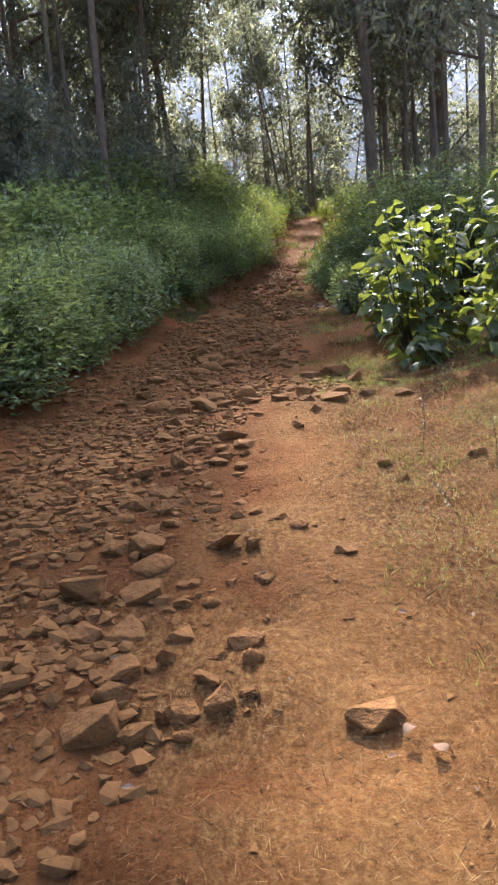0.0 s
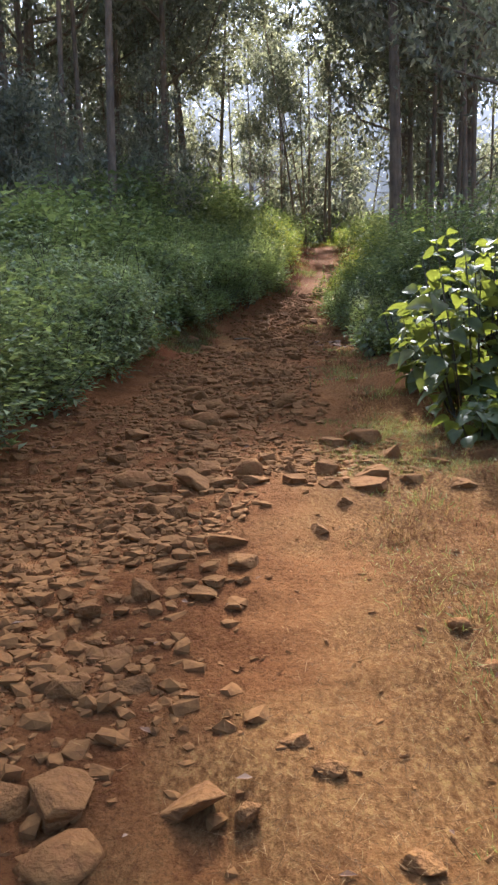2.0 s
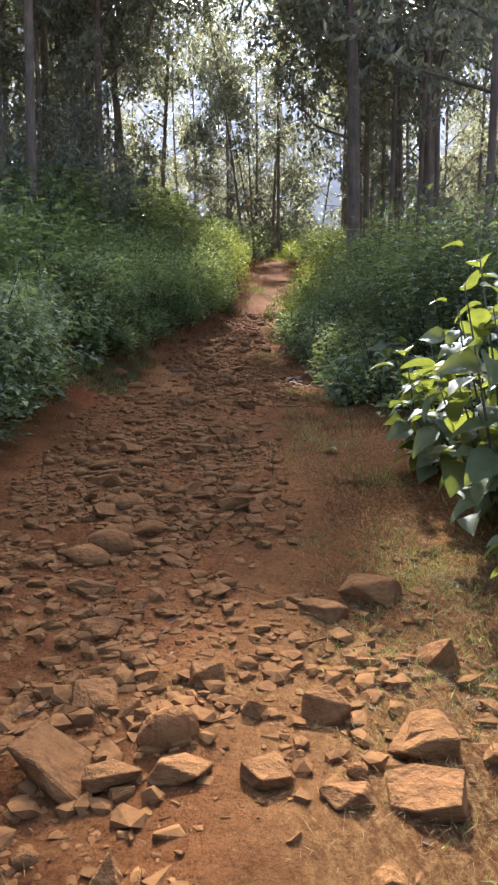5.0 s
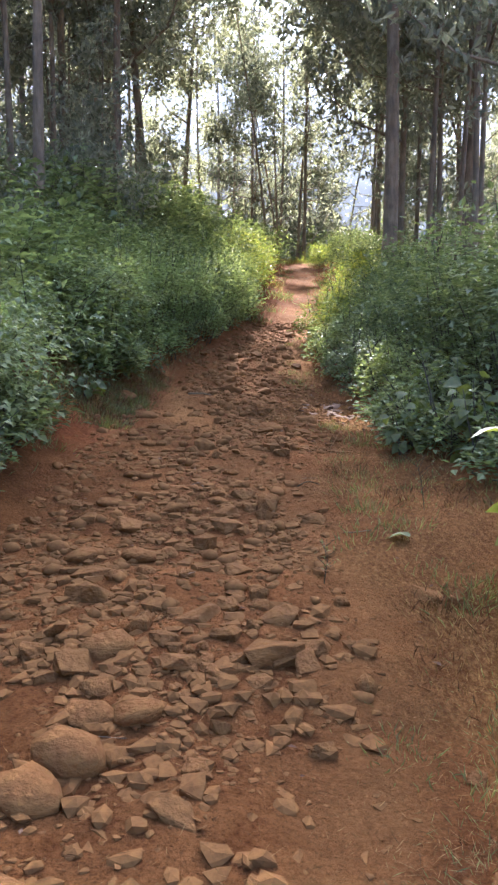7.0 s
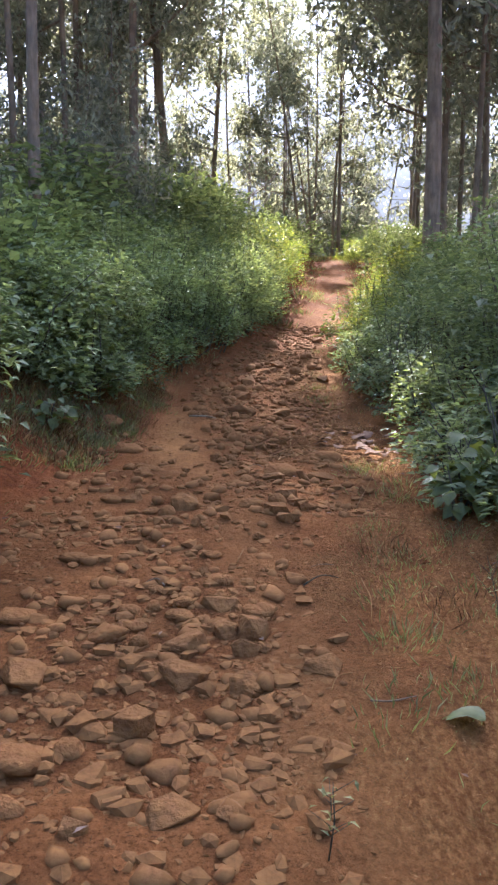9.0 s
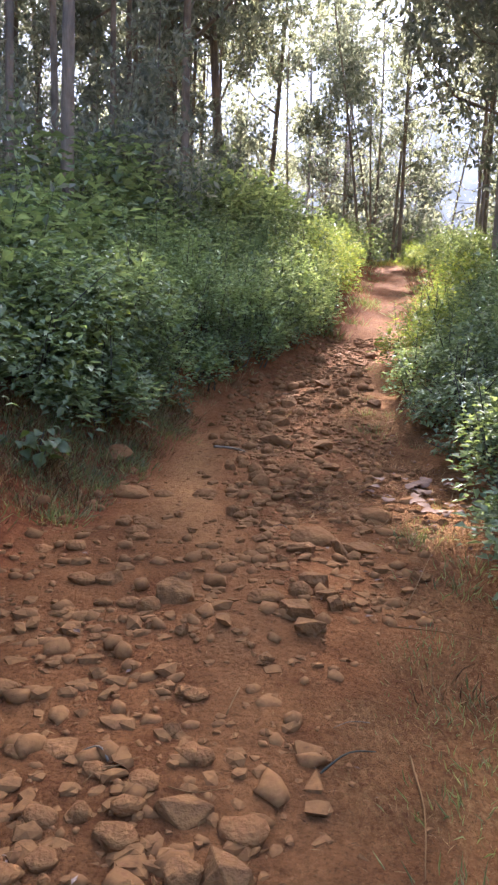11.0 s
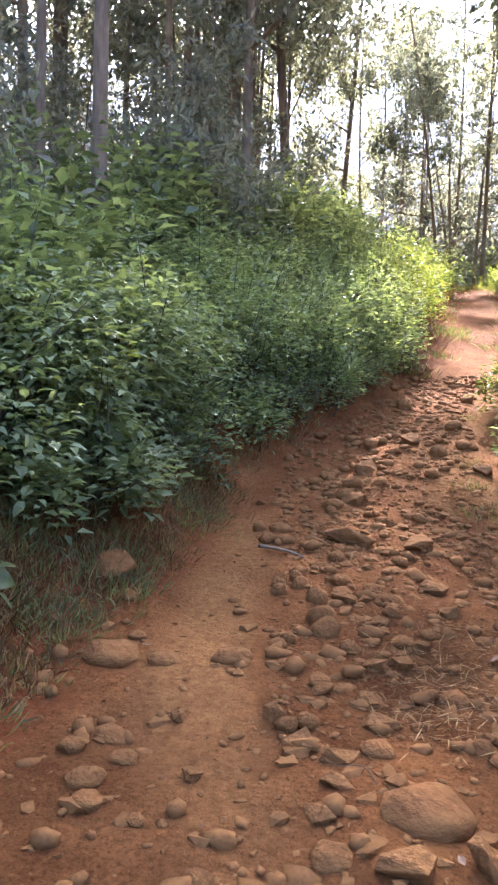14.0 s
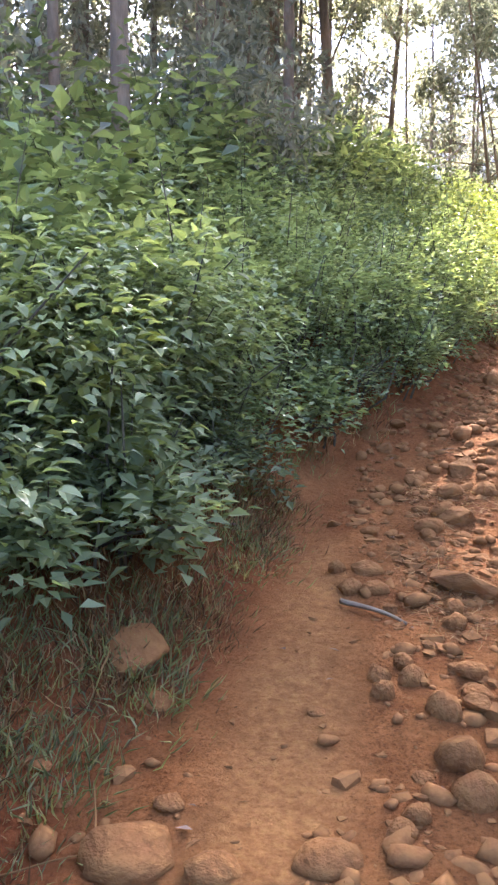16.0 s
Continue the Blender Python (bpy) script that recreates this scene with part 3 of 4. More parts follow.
GREEN = "dense green shrub with glossy leaves beside the path"
SMALL = "dense small-leaved green shrub on the path's bank"
r = np.random.RandomState(21)
y = 3.6
k = 0
while y < 23.5:
    big = 10.5 < y < 17.5
    high = float(np.interp(y, [3, 8, 12, 15, 18, 24], [0.9, 1.05, 1.1, 1.1, 1.05, 1.2]))
    edge = float(left_edge(y))
    back = 0.72 * math.exp(-((y - 13.5) / 1.3) ** 2)
    shrub(edge - 0.75 - back + r.uniform(-0.12, 0.1), y, 1.75, high * r.uniform(0.9, 1.1), 6200 if 12.5 < y < 16.8 else 4900, 0.080 if big else 0.070, SHRUB_LEAF if y < 21.5 else HEDGE_LEAF, GREEN if big else SMALL, 500 + k, 12, 0.05, fine=12.5 < y < 16.8, clear=0.04 + 0.5 * math.exp(-((y - 13.8) / 1.3) ** 4))
    shrub(edge - 2.2 + r.uniform(-0.3, 0.3), y + 0.5, 2.3, high * r.uniform(1.0, 1.2) * float(np.interp(y, [11, 13, 17, 20], [1.0, 1.45, 1.5, 1.1])), 3300, 0.16 if 12 < y < 17 else 0.105, SHRUB_LEAF if y < 21.5 else HEDGE_LEAF, GREEN if big else SMALL, 600 + k, 12)
    y += 1.05
    k += 1
for i, (x, y, w, h) in enumerate([(-0.4, 24.2, 2.0, 1.5), (0.25, 25.8, 1.9, 1.4), (0.5, 28.0, 1.7, 1.2), (-1.0, 26.6, 2.2, 1.8)]):
    shrub(x, y, w, h, 7500, 0.07, GOLD_LEAF if 0 < i < 3 else HEDGE_LEAF, "sunlit yellow-green shrub at the bend of the path", 700 + i)
for i in range(12):
    y = 29 + 1.3 * i
    shrub(float(left_edge(y)) - 1.5 + r.uniform(-0.4, 0.1), y, 2.3, r.uniform(0.9, 1.4), 2600, 0.12, HEDGE_LEAF, SMALL, 720 + i)
for i in range(16):
    y = 20 + 1.2 * i
    shrub(float(left_edge(y)) - 4.2 + r.uniform(-0.6, 0.6), y, 3.0, r.uniform(1.6, 2.4), 2000, 0.19, HEDGE_LEAF, SMALL, 740 + i)
# low herbs along the hedge's foot
k = 0
y = 6.4
while y < 24:
    if 12.1 < y < 15.2:
        y = 15.2
    shrub(float(left_edge(y)) - 0.22 + r.uniform(-0.1, 0.08), y, 0.85, r.uniform(0.3, 0.5), 1450, r.uniform(0.055, 0.09), SHRUB_LEAF if k % 3 else HEDGE_LEAF, "low leafy herb at the foot of the hedge", 760 + k, 7)
    y += r.uniform(0.5, 0.8)
    k += 1
# the other side
for i, (x, y, w, h, c, lf) in enumerate([(3.1, 11.3, 1.5, 1.25, 5500, 0.085), (3.0, 12.6, 1.9, 2.0, 7000, 0.085), (3.15, 14.2, 2.0, 2.0, 7000, 0.08), (3.1, 15.8, 2.0, 1.9, 6500, 0.08), (3.0, 17.4, 1.9, 1.4, 6000, 0.08), (3.1, 19.0, 1.9, 1.2, 5500, 0.08), (3.5, 20.7, 1.9, 1.2, 5500, 0.085), (3.9, 22.4, 1.9, 1.2, 5000, 0.085), (4.4, 24.2, 1.9, 1.2, 5000, 0.09), (4.3, 10.3, 2.2, 1.4, 5500, 0.1), (4.7, 12.3, 2.5, 1.9, 5500, 0.1), (4.9, 14.8, 2.6, 2.0, 5500, 0.11), (5.0, 18.0, 2.6, 1.8, 5000, 0.12)]):
    shrub(x, y, w, h, int(c * 0.88), lf, HEDGE_LEAF, SMALL, 800 + i)
for i, (x, y, w, h) in enumerate([(1.85, 12.6, 0.9, 0.6), (2.05, 14.3, 0.9, 0.7), (2.1, 15.6, 0.9, 0.8), (1.95, 16.9, 0.9, 0.8), (1.85, 18.2, 0.9, 0.7), (2.0, 19.6, 0.9, 0.8), (2.3, 20.9, 0.9, 0.8), (2.75, 22.3, 0.9, 0.8), (2.9, 24.0, 1.0, 0.9), (2.1, 10.7, 0.8, 0.5), (1.95, 11.6, 0.7, 0.4), (1.7, 12.1, 0.5, 0.32), (1.75, 13.3, 0.5, 0.35)]):
    shrub(x, y, w, h, 2200 if y > 13.5 else 800, 0.07, GOLD_LEAF if y > 18.9 else SHRUB_LEAF, "low leafy herb at the path's verge", 840 + i, 8)
for i in range(14):
    y = 25.5 + 1.2 * i
    shrub(float(right_edge(y)) + 1.45 + r.uniform(-0.1, 0.4), y, 2.1, r.uniform(0.8, 1.2), 2600, 0.11, GOLD_LEAF if i < 4 else HEDGE_LEAF, SMALL, 860 + i)
for i in range(10):
    y = 40.4 + 0.55 * i
    shrub(r.uniform(0.5, 7.5), y, r.uniform(1.2, 2.2), r.uniform(0.35, 0.8) + 0.05 * i, 2000, 0.09, GOLD_LEAF, "low leafy brush past the top of the rise", 870 + i)
for i in range(22):
    y = r.uniform(45, 52)
    shrub(r.uniform(-9, 15), y, 3.0, r.uniform(1.0, 2.2), 1700, 0.22, HEDGE_LEAF, SMALL, 880 + i)


# ---- stones of the path ----
def rock_mesh(seed, flat, rounded):
    """One stone of unit breadth and height, its depth given by flat."""
    r = np.random.RandomState(seed)
    bm = bmesh.new()
    if rounded:
        bmesh.ops.create_icosphere(bm, subdivisions=2, radius=0.5)
        a = r.normal(0, 1, (7, 3))
        for v in bm.verts:
            d = v.co.normalized()
            v.co = d * (0.5 + 0.17 * noise.noise(d * 1.4 + Vector((seed, 0, 0))) + 0.07 * noise.noise(d * 4 + Vector((0, seed, 0))))
            for q in a[:6]:
                q = Vector(q).normalized()
                over = v.co.dot(q) - 0.36
                if over > 0:
                    v.co -= q * over * 0.8
    else:
        pts = r.uniform(-0.5, 0.5, (13, 3))
        pts /= np.maximum(np.linalg.norm(pts, axis=1, keepdims=True) ** 0.7 * 1.25, 0.6)
        for p in pts:
            bm.verts.new(p)
        res = bmesh.ops.convex_hull(bm, input=bm.verts)
        bmesh.ops.delete(bm, geom=[g for g in set(res["geom_interior"] + res["geom_unused"]) if isinstance(g, bmesh.types.BMVert)], context="VERTS")
        bmesh.ops.bevel(bm, geom=bm.edges[:], offset=0.022, segments=1, affect="EDGES")
    low = [min(v.co[k] for v in bm.verts) for k in range(3)]
    span = [max(v.co[k] for v in bm.verts) - low[k] for k in range(3)]
    for v in bm.verts:
        v.co = Vector([(v.co[k] - low[k]) / span[k] - 0.5 for k in range(3)])
        v.co.y *= flat
    bmesh.ops.triangulate(bm, faces=bm.faces[:])
    me = bpy.data.meshes.new("stone")
    bm.to_mesh(me)
    bm.free()
    me.polygons.foreach_set("use_smooth", np.full(len(me.polygons), rounded))
    me.materials.append(COBBLE if rounded else STONE)
    return me


SHARP = [rock_mesh(40 + i, 0.7 + 0.07 * (i % 5), False) for i in range(16)]
ROUND = [rock_mesh(70 + i, 0.75 + 0.07 * (i % 4), True) for i in range(10)]


def lay_stone(me, x, y, broad, high, turn, tilt=0.0, bury=0.3):
    """A stone of that breadth that stands that high out of the earth."""
    ob = new("stone", me)
    ob.parent = ground
    full = high / (1 - bury)
    ob.matrix_basis = pose(x, y, gz(x, y) + high - full * 0.5, tilt, tilt * 0.6, turn) @ Matrix.Diagonal((broad, broad, full, 1))


def stony(x, y):
    """How thickly stones lie: the rutted side low down, the middle higher up."""
    rut = ease((0.0 + 0.137 * (y - 5) - x + 0.35 * value_noise(x * 2.5, y * 2.5 + 50)) / 0.6) * ease((x + 1.9) / 0.4) * (y < 9)
    band = np.exp(-((y - 6.7 - 0.15 * x) / 0.55) ** 2) * (x > -1.3) * (x < 1.1)
    mid = ease((x + 1.35) / 0.3) * ease((0.75 - x) / 0.4) * (y >= 8) * (y < 12.0) * np.interp(y, [9.8, 10.8], [1.0, 0.4])
    up = ease((x - np.interp(y, [12, 14, 15, 16.3, 17, 18.5, 20, 22.5], [-0.25, -0.2, -0.25, -0.48, -0.65, -0.5, 0.0, 0.5])) / 0.2) * ease((right_edge(y) - 0.15 - x) / 0.3) * (y >= 12) * (y < 22.5) * np.interp(y, [12, 14, 16], [0.4, 0.65, 1.0])
    low = 0.22 * ease((x + 1.35) / 0.3) * ease((0.1 - x) / 0.4) * ease((y - 10) / 0.8) * ease((14.9 - y) / 0.8)
    return np.clip(rut + band + mid + up + low, 0, 1)


# the larger stones, each as it lies: x, y, breadth and height over the earth
ANGULAR_A = [(0.28, 2.03, 0.19, 0.06), (-0.42, 2.04, 0.12, 0.04), (-0.56, 2.07, 0.17, 0.07), (-0.35, 2.1, 0.05, 0.05), (-0.3, 2.13, 0.1, 0.03), (-0.18, 2.15, 0.11, 0.06), (-0.1, 2.18, 0.05, 0.02), (-0.52, 2.21, 0.11, 0.05), (-0.23, 2.26, 0.08, 0.03), (-0.52, 2.35, 0.13, 0.04), (-0.37, 2.39, 0.07, 0.07), (-0.2, 2.41, 0.08, 0.03), (-0.1, 2.52, 0.13, 0.04), (-0.36, 2.61, 0.13, 0.04), (-0.55, 2.67, 0.18, 0.08), (-0.71, 2.69, 0.17, 0.05), (-0.82, 2.85, 0.08, 0.04), (-0.36, 2.86, 0.08, 0.03), (-0.52, 2.96, 0.17, 0.06), (-0.77, 2.99, 0.21, 0.07), (-0.03, 3.03, 0.08, 0.03), (0.33, 3.15, 0.1, 0.03), (-0.07, 3.33, 0.07, 0.05), (-0.69, 3.38, 0.14, 0.04)]
ANGULAR_B = [(-0.2, 3.38, 0.17, 0.05), (-0.53, 3.4, 0.18, 0.06), (0.15, 3.49, 0.09, 0.03), (0.06, 3.61, 0.1, 0.03), (-0.66, 3.87, 0.13, 0.05), (-0.45, 3.9, 0.13, 0.04), (0.73, 3.97, 0.11, 0.05), (-0.54, 4.08, 0.14, 0.04), (1.2, 4.22, 0.12, 0.05), (-0.5, 4.54, 0.11, 0.08), (-0.26, 4.55, 0.11, 0.04), (-0.22, 4.65, 0.1, 0.03), (-0.1, 4.67, 0.07, 0.02), (-0.44, 4.7, 0.06, 0.02), (-0.42, 4.81, 0.14, 0.04), (-0.1, 4.85, 0.14, 0.04), (-0.59, 4.89, 0.09, 0.03), (-0.17, 5.07, 0.16, 0.05), (0.27, 5.19, 0.12, 0.04), (-0.62, 5.24, 0.15, 0.05), (-0.45, 5.53, 0.12, 0.07), (0.42, 5.58, 0.11, 0.04), (-0.21, 5.61, 0.12, 0.12), (-0.62, 5.62, 0.19, 0.06)]
ANGULAR_C = [(0.39, 5.84, 0.15, 0.05), (1.13, 5.84, 0.15, 0.05), (0.6, 5.85, 0.2, 0.06), (0.19, 5.95, 0.14, 0.05), (-0.62, 5.99, 0.16, 0.07), (-0.05, 6, 0.17, 0.05), (-0.23, 6, 0.15, 0.05), (0.88, 6.02, 0.13, 0.04), (-0.4, 6.07, 0.27, 0.09), (0.65, 6.11, 0.2, 0.07), (0.18, 6.31, 0.09, 0.06), (-0.21, 6.33, 0.11, 0.06), (0.41, 6.34, 0.16, 0.09), (-0.57, 6.4, 0.11, 0.04), (-0.32, 6.47, 0.19, 0.06), (1.15, 6.48, 0.15, 0.05), (0.02, 6.52, 0.14, 0.07), (1.45, 6.52, 0.21, 0.1), (0.86, 6.6, 0.13, 0.12), (-0.97, 6.62, 0.15, 0.07), (-0.38, 6.9, 0.15, 0.05), (-0.98, 6.99, 0.18, 0.07), (0.51, 7.04, 0.19, 0.06), (0.76, 7.27, 0.25, 0.09)]
ANGULAR_D = [(0.07, 7.32, 0.14, 0.04), (-0.91, 7.34, 0.21, 0.07), (-0.47, 7.34, 0.2, 0.06), (-0.1, 7.67, 0.18, 0.06), (-0.06, 7.86, 0.1, 0.04), (0.01, 8.13, 0.07, 0.07), (0.16, 8.36, 0.11, 0.04), (-0.02, 8.4, 0.12, 0.04), (-0.15, 8.44, 0.16, 0.05), (-0.65, 8.44, 0.11, 0.04), (0.07, 8.47, 0.08, 0.03), (-0.55, 8.5, 0.16, 0.05), (0.22, 8.51, 0.22, 0.07), (0.37, 8.55, 0.12, 0.05), (-0.22, 8.65, 0.12, 0.04), (0.03, 8.65, 0.12, 0.04), (-0.69, 8.78, 0.13, 0.06), (-0.34, 8.8, 0.11, 0.07), (0.26, 8.81, 0.17, 0.06), (-0.08, 8.83, 0.22, 0.07), (0.05, 8.92, 0.11, 0.04), (1.11, 9.08, 0.1, 0.06), (0.99, 9.13, 0.17, 0.05), (-0.6, 9.15, 0.24, 0.08)]
ANGULAR_E = [(-0.16, 9.28, 0.09, 0.04), (0.09, 9.36, 0.15, 0.05), (-0.64, 9.42, 0.17, 0.05), (-0.07, 9.8, 0.13, 0.09), (0.29, 10.03, 0.12, 0.06), (-0.53, 10.12, 0.21, 0.07), (0.04, 10.14, 0.18, 0.06), (0.56, 10.14, 0.14, 0.04), (-1.13, 10.27, 0.11, 0.04), (-0.82, 10.29, 0.14, 0.05), (0.28, 10.33, 0.11, 0.07), (0.04, 10.36, 0.18, 0.08), (0.3, 10.5, 0.14, 0.08), (0.15, 10.73, 0.15, 0.06), (-0.28, 11, 0.15, 0.05), (0.05, 11.1, 0.06, 0.06), (-0.03, 11.78, 0.07, 0.07), (-0.18, 11.83, 0.07, 0.04), (0.5, 11.87, 0.13, 0.06), (0.44, 12.01, 0.15, 0.07), (-0.13, 12.15, 0.17, 0.1), (-0.5, 12.33, 0.16, 0.06), (0.51, 12.43, 0.14, 0.07), (0.44, 12.91, 0.15, 0.05)]
ANGULAR_F = [(0.66, 12.99, 0.11, 0.08), (0.8, 13.04, 0.19, 0.06), (0.19, 13.12, 0.11, 0.04), (0.24, 13.29, 0.12, 0.04), (0.82, 13.37, 0.11, 0.03), (0.23, 13.46, 0.12, 0.04), (0.08, 13.56, 0.12, 0.04), (-0.01, 13.67, 0.11, 0.08), (0.36, 13.71, 0.15, 0.05), (0.32, 13.91, 0.11, 0.04), (0.34, 14.18, 0.1, 0.04), (0.46, 14.23, 0.1, 0.04), (0.53, 14.4, 0.09, 0.06), (0.69, 14.85, 0.13, 0.05), (0.15, 14.97, 0.12, 0.04), (0.64, 15.26, 0.15, 0.05), (0.13, 15.99, 0.28, 0.1), (0.57, 16, 0.19, 0.07), (0.4, 16.45, 0.12, 0.06), (-0.58, 16.78, 0.1, 0.05), (0.14, 16.98, 0.21, 0.07), (0.2, 17.84, 0.2, 0.11), (-0.51, 18.33, 0.22, 0.11)]
ROUNDED_A = [(-0.29, 2.02, 0.06, 0.03), (-0.08, 2.37, 0.08, 0.05), (-0.24, 2.86, 0.08, 0.03), (-0.51, 3.2, 0.2, 0.06), (0.69, 4.22, 0.09, 0.04), (-0.33, 4.58, 0.06, 0.02), (0.01, 4.72, 0.04, 0.02), (-0.8, 6.15, 0.23, 0.08), (-0.09, 6.16, 0.18, 0.1), (-0.54, 7.74, 0.22, 0.07), (-0.45, 7.91, 0.23, 0.11), (-0.44, 8.16, 0.18, 0.06), (-0.26, 8.16, 0.19, 0.06), (0.55, 8.34, 0.09, 0.08), (-0.44, 8.34, 0.13, 0.04), (-0.11, 8.55, 0.05, 0.04), (-0.06, 8.56, 0.06, 0.05), (-0.45, 8.63, 0.23, 0.08), (0.18, 8.94, 0.1, 0.03), (-0.5, 9.31, 0.09, 0.05), (-0.36, 9.38, 0.1, 0.04), (-0.41, 9.61, 0.2, 0.06), (-0.27, 9.68, 0.11, 0.04), (-0.72, 9.69, 0.22, 0.07)]
ROUNDED_B = [(-0.15, 10.36, 0.08, 0.05), (-0.28, 10.42, 0.16, 0.05), (-0.15, 10.44, 0.04, 0.02), (-0.18, 10.5, 0.09, 0.03), (-0.01, 10.61, 0.13, 0.04), (-0.72, 10.63, 0.17, 0.05), (-0.24, 10.65, 0.11, 0.04), (0.33, 10.66, 0.14, 0.05), (-0.13, 10.67, 0.07, 0.07), (-0, 10.71, 0.1, 0.04), (0.02, 10.81, 0.1, 0.03), (-0.39, 10.81, 0.06, 0.02), (-0.14, 10.86, 0.08, 0.03), (0.17, 10.95, 0.08, 0.05), (-0.42, 10.96, 0.09, 0.03), (0.55, 11.02, 0.06, 0.02), (-0.64, 11.31, 0.16, 0.05), (0.09, 11.33, 0.1, 0.03), (-0.39, 11.73, 0.07, 0.02), (-0.61, 11.94, 0.12, 0.04), (-0.23, 12.03, 0.11, 0.06), (-0.45, 12.07, 0.09, 0.03), (-0.34, 12.08, 0.12, 0.04), (0.29, 12.18, 0.17, 0.05)]
ROUNDED_C = [(0.45, 12.29, 0.12, 0.07), (-0.62, 12.3, 0.13, 0.05), (-0.59, 12.6, 0.07, 0.03), (-0.8, 12.78, 0.12, 0.05), (-0.98, 12.79, 0.15, 0.06), (0.24, 12.93, 0.13, 0.05), (-0.33, 12.98, 0.07, 0.02), (-0.51, 13.03, 0.12, 0.04), (-0.55, 13.14, 0.13, 0.05), (0.51, 13.2, 0.28, 0.09), (-0.49, 13.31, 0.12, 0.04), (-0.68, 13.34, 0.11, 0.05), (-0.58, 13.47, 0.13, 0.04), (0.36, 13.51, 0.12, 0.04), (0.72, 13.58, 0.09, 0.05), (0.11, 13.66, 0.09, 0.08), (0.9, 13.71, 0.23, 0.07), (0.65, 13.93, 0.12, 0.04), (-0.56, 14.06, 0.15, 0.05), (-0.8, 14.08, 0.25, 0.08), (-0.28, 14.15, 0.18, 0.06), (0.66, 14.24, 0.08, 0.03), (-1.08, 14.25, 0.07, 0.02), (-0.75, 14.27, 0.09, 0.03)]
ROUNDED_D = [(-0.1, 14.28, 0.09, 0.04), (0.23, 14.32, 0.1, 0.07), (-0.06, 14.34, 0.08, 0.05), (-1.21, 14.35, 0.12, 0.05), (0.1, 14.46, 0.15, 0.14), (-0.04, 14.56, 0.07, 0.02), (0.07, 14.68, 0.16, 0.16), (-0.98, 14.81, 0.13, 0.08), (-0.41, 14.86, 0.07, 0.02), (0.03, 14.93, 0.13, 0.1), (0.4, 14.94, 0.17, 0.05), (-1.17, 14.97, 0.31, 0.15), (-0.19, 15.01, 0.09, 0.08), (0.15, 15.07, 0.11, 0.04), (0.31, 15.12, 0.11, 0.04), (-0.21, 15.13, 0.1, 0.06), (-0.09, 15.13, 0.11, 0.07), (0.13, 15.2, 0.11, 0.06), (-0.12, 15.22, 0.09, 0.07), (0.08, 15.56, 0.1, 0.09), (0.07, 15.72, 0.1, 0.07), (-0.4, 15.9, 0.12, 0.07), (-0.28, 15.9, 0.14, 0.05), (-0.48, 16.08, 0.09, 0.07)]
ROUNDED_E = [(-0.33, 16.11, 0.17, 0.06), (2.76, 16.28, 0.61, 0.24), (-0.22, 16.46, 0.08, 0.05), (-0.36, 16.65, 0.11, 0.04), (-0.03, 16.81, 0.17, 0.07)]
r = np.random.RandomState(32)
for i, (x, y, broad, high) in enumerate(ANGULAR_A + ANGULAR_B + ANGULAR_C + ANGULAR_D + ANGULAR_E + ANGULAR_F):
    lay_stone(SHARP[i % 16], x, y, broad * 1.08, min(max(high * 0.95, 0.26 * broad), 0.75 * broad), r.choice([0, 180]) + r.normal(0, 22), r.normal(0, 7), r.uniform(0.4, 0.6))
for i, (x, y, broad, high) in enumerate(ROUNDED_A + ROUNDED_B + ROUNDED_C + ROUNDED_D + ROUNDED_E):
    deep = 0.45 if x < -0.95 else 1.0
    lay_stone(ROUND[i % 10], x, y, broad * 1.05, deep * min(max(high * 0.9, 0.28 * broad), 0.6 * broad), r.choice([0, 180]) + r.normal(0, 22), r.normal(0, 8), r.uniform(0.4, 0.6) + (1 - deep) * 0.3)
r = np.random.RandomState(33)
placed = 0
while placed < 150:
    y = 2.0 + 20.0 * r.rand() ** 0.8
    x = r.uniform(-1.7, 1.7)
    if r.rand() < float(stony(x, y)):
        broad = r.uniform(0.06, 0.12) if y < 17 else r.uniform(0.09, 0.2)
        smooth = r.rand() < np.interp(y, [5, 12, 15], [0.15, 0.4, 0.8])
        lay_stone(ROUND[r.randint(10)] if smooth else SHARP[r.randint(16)], x, y, broad, broad * r.uniform(0.3, 0.55), r.uniform(0, 360), r.normal(0, 9), r.uniform(0.3, 0.5))
        placed += 1


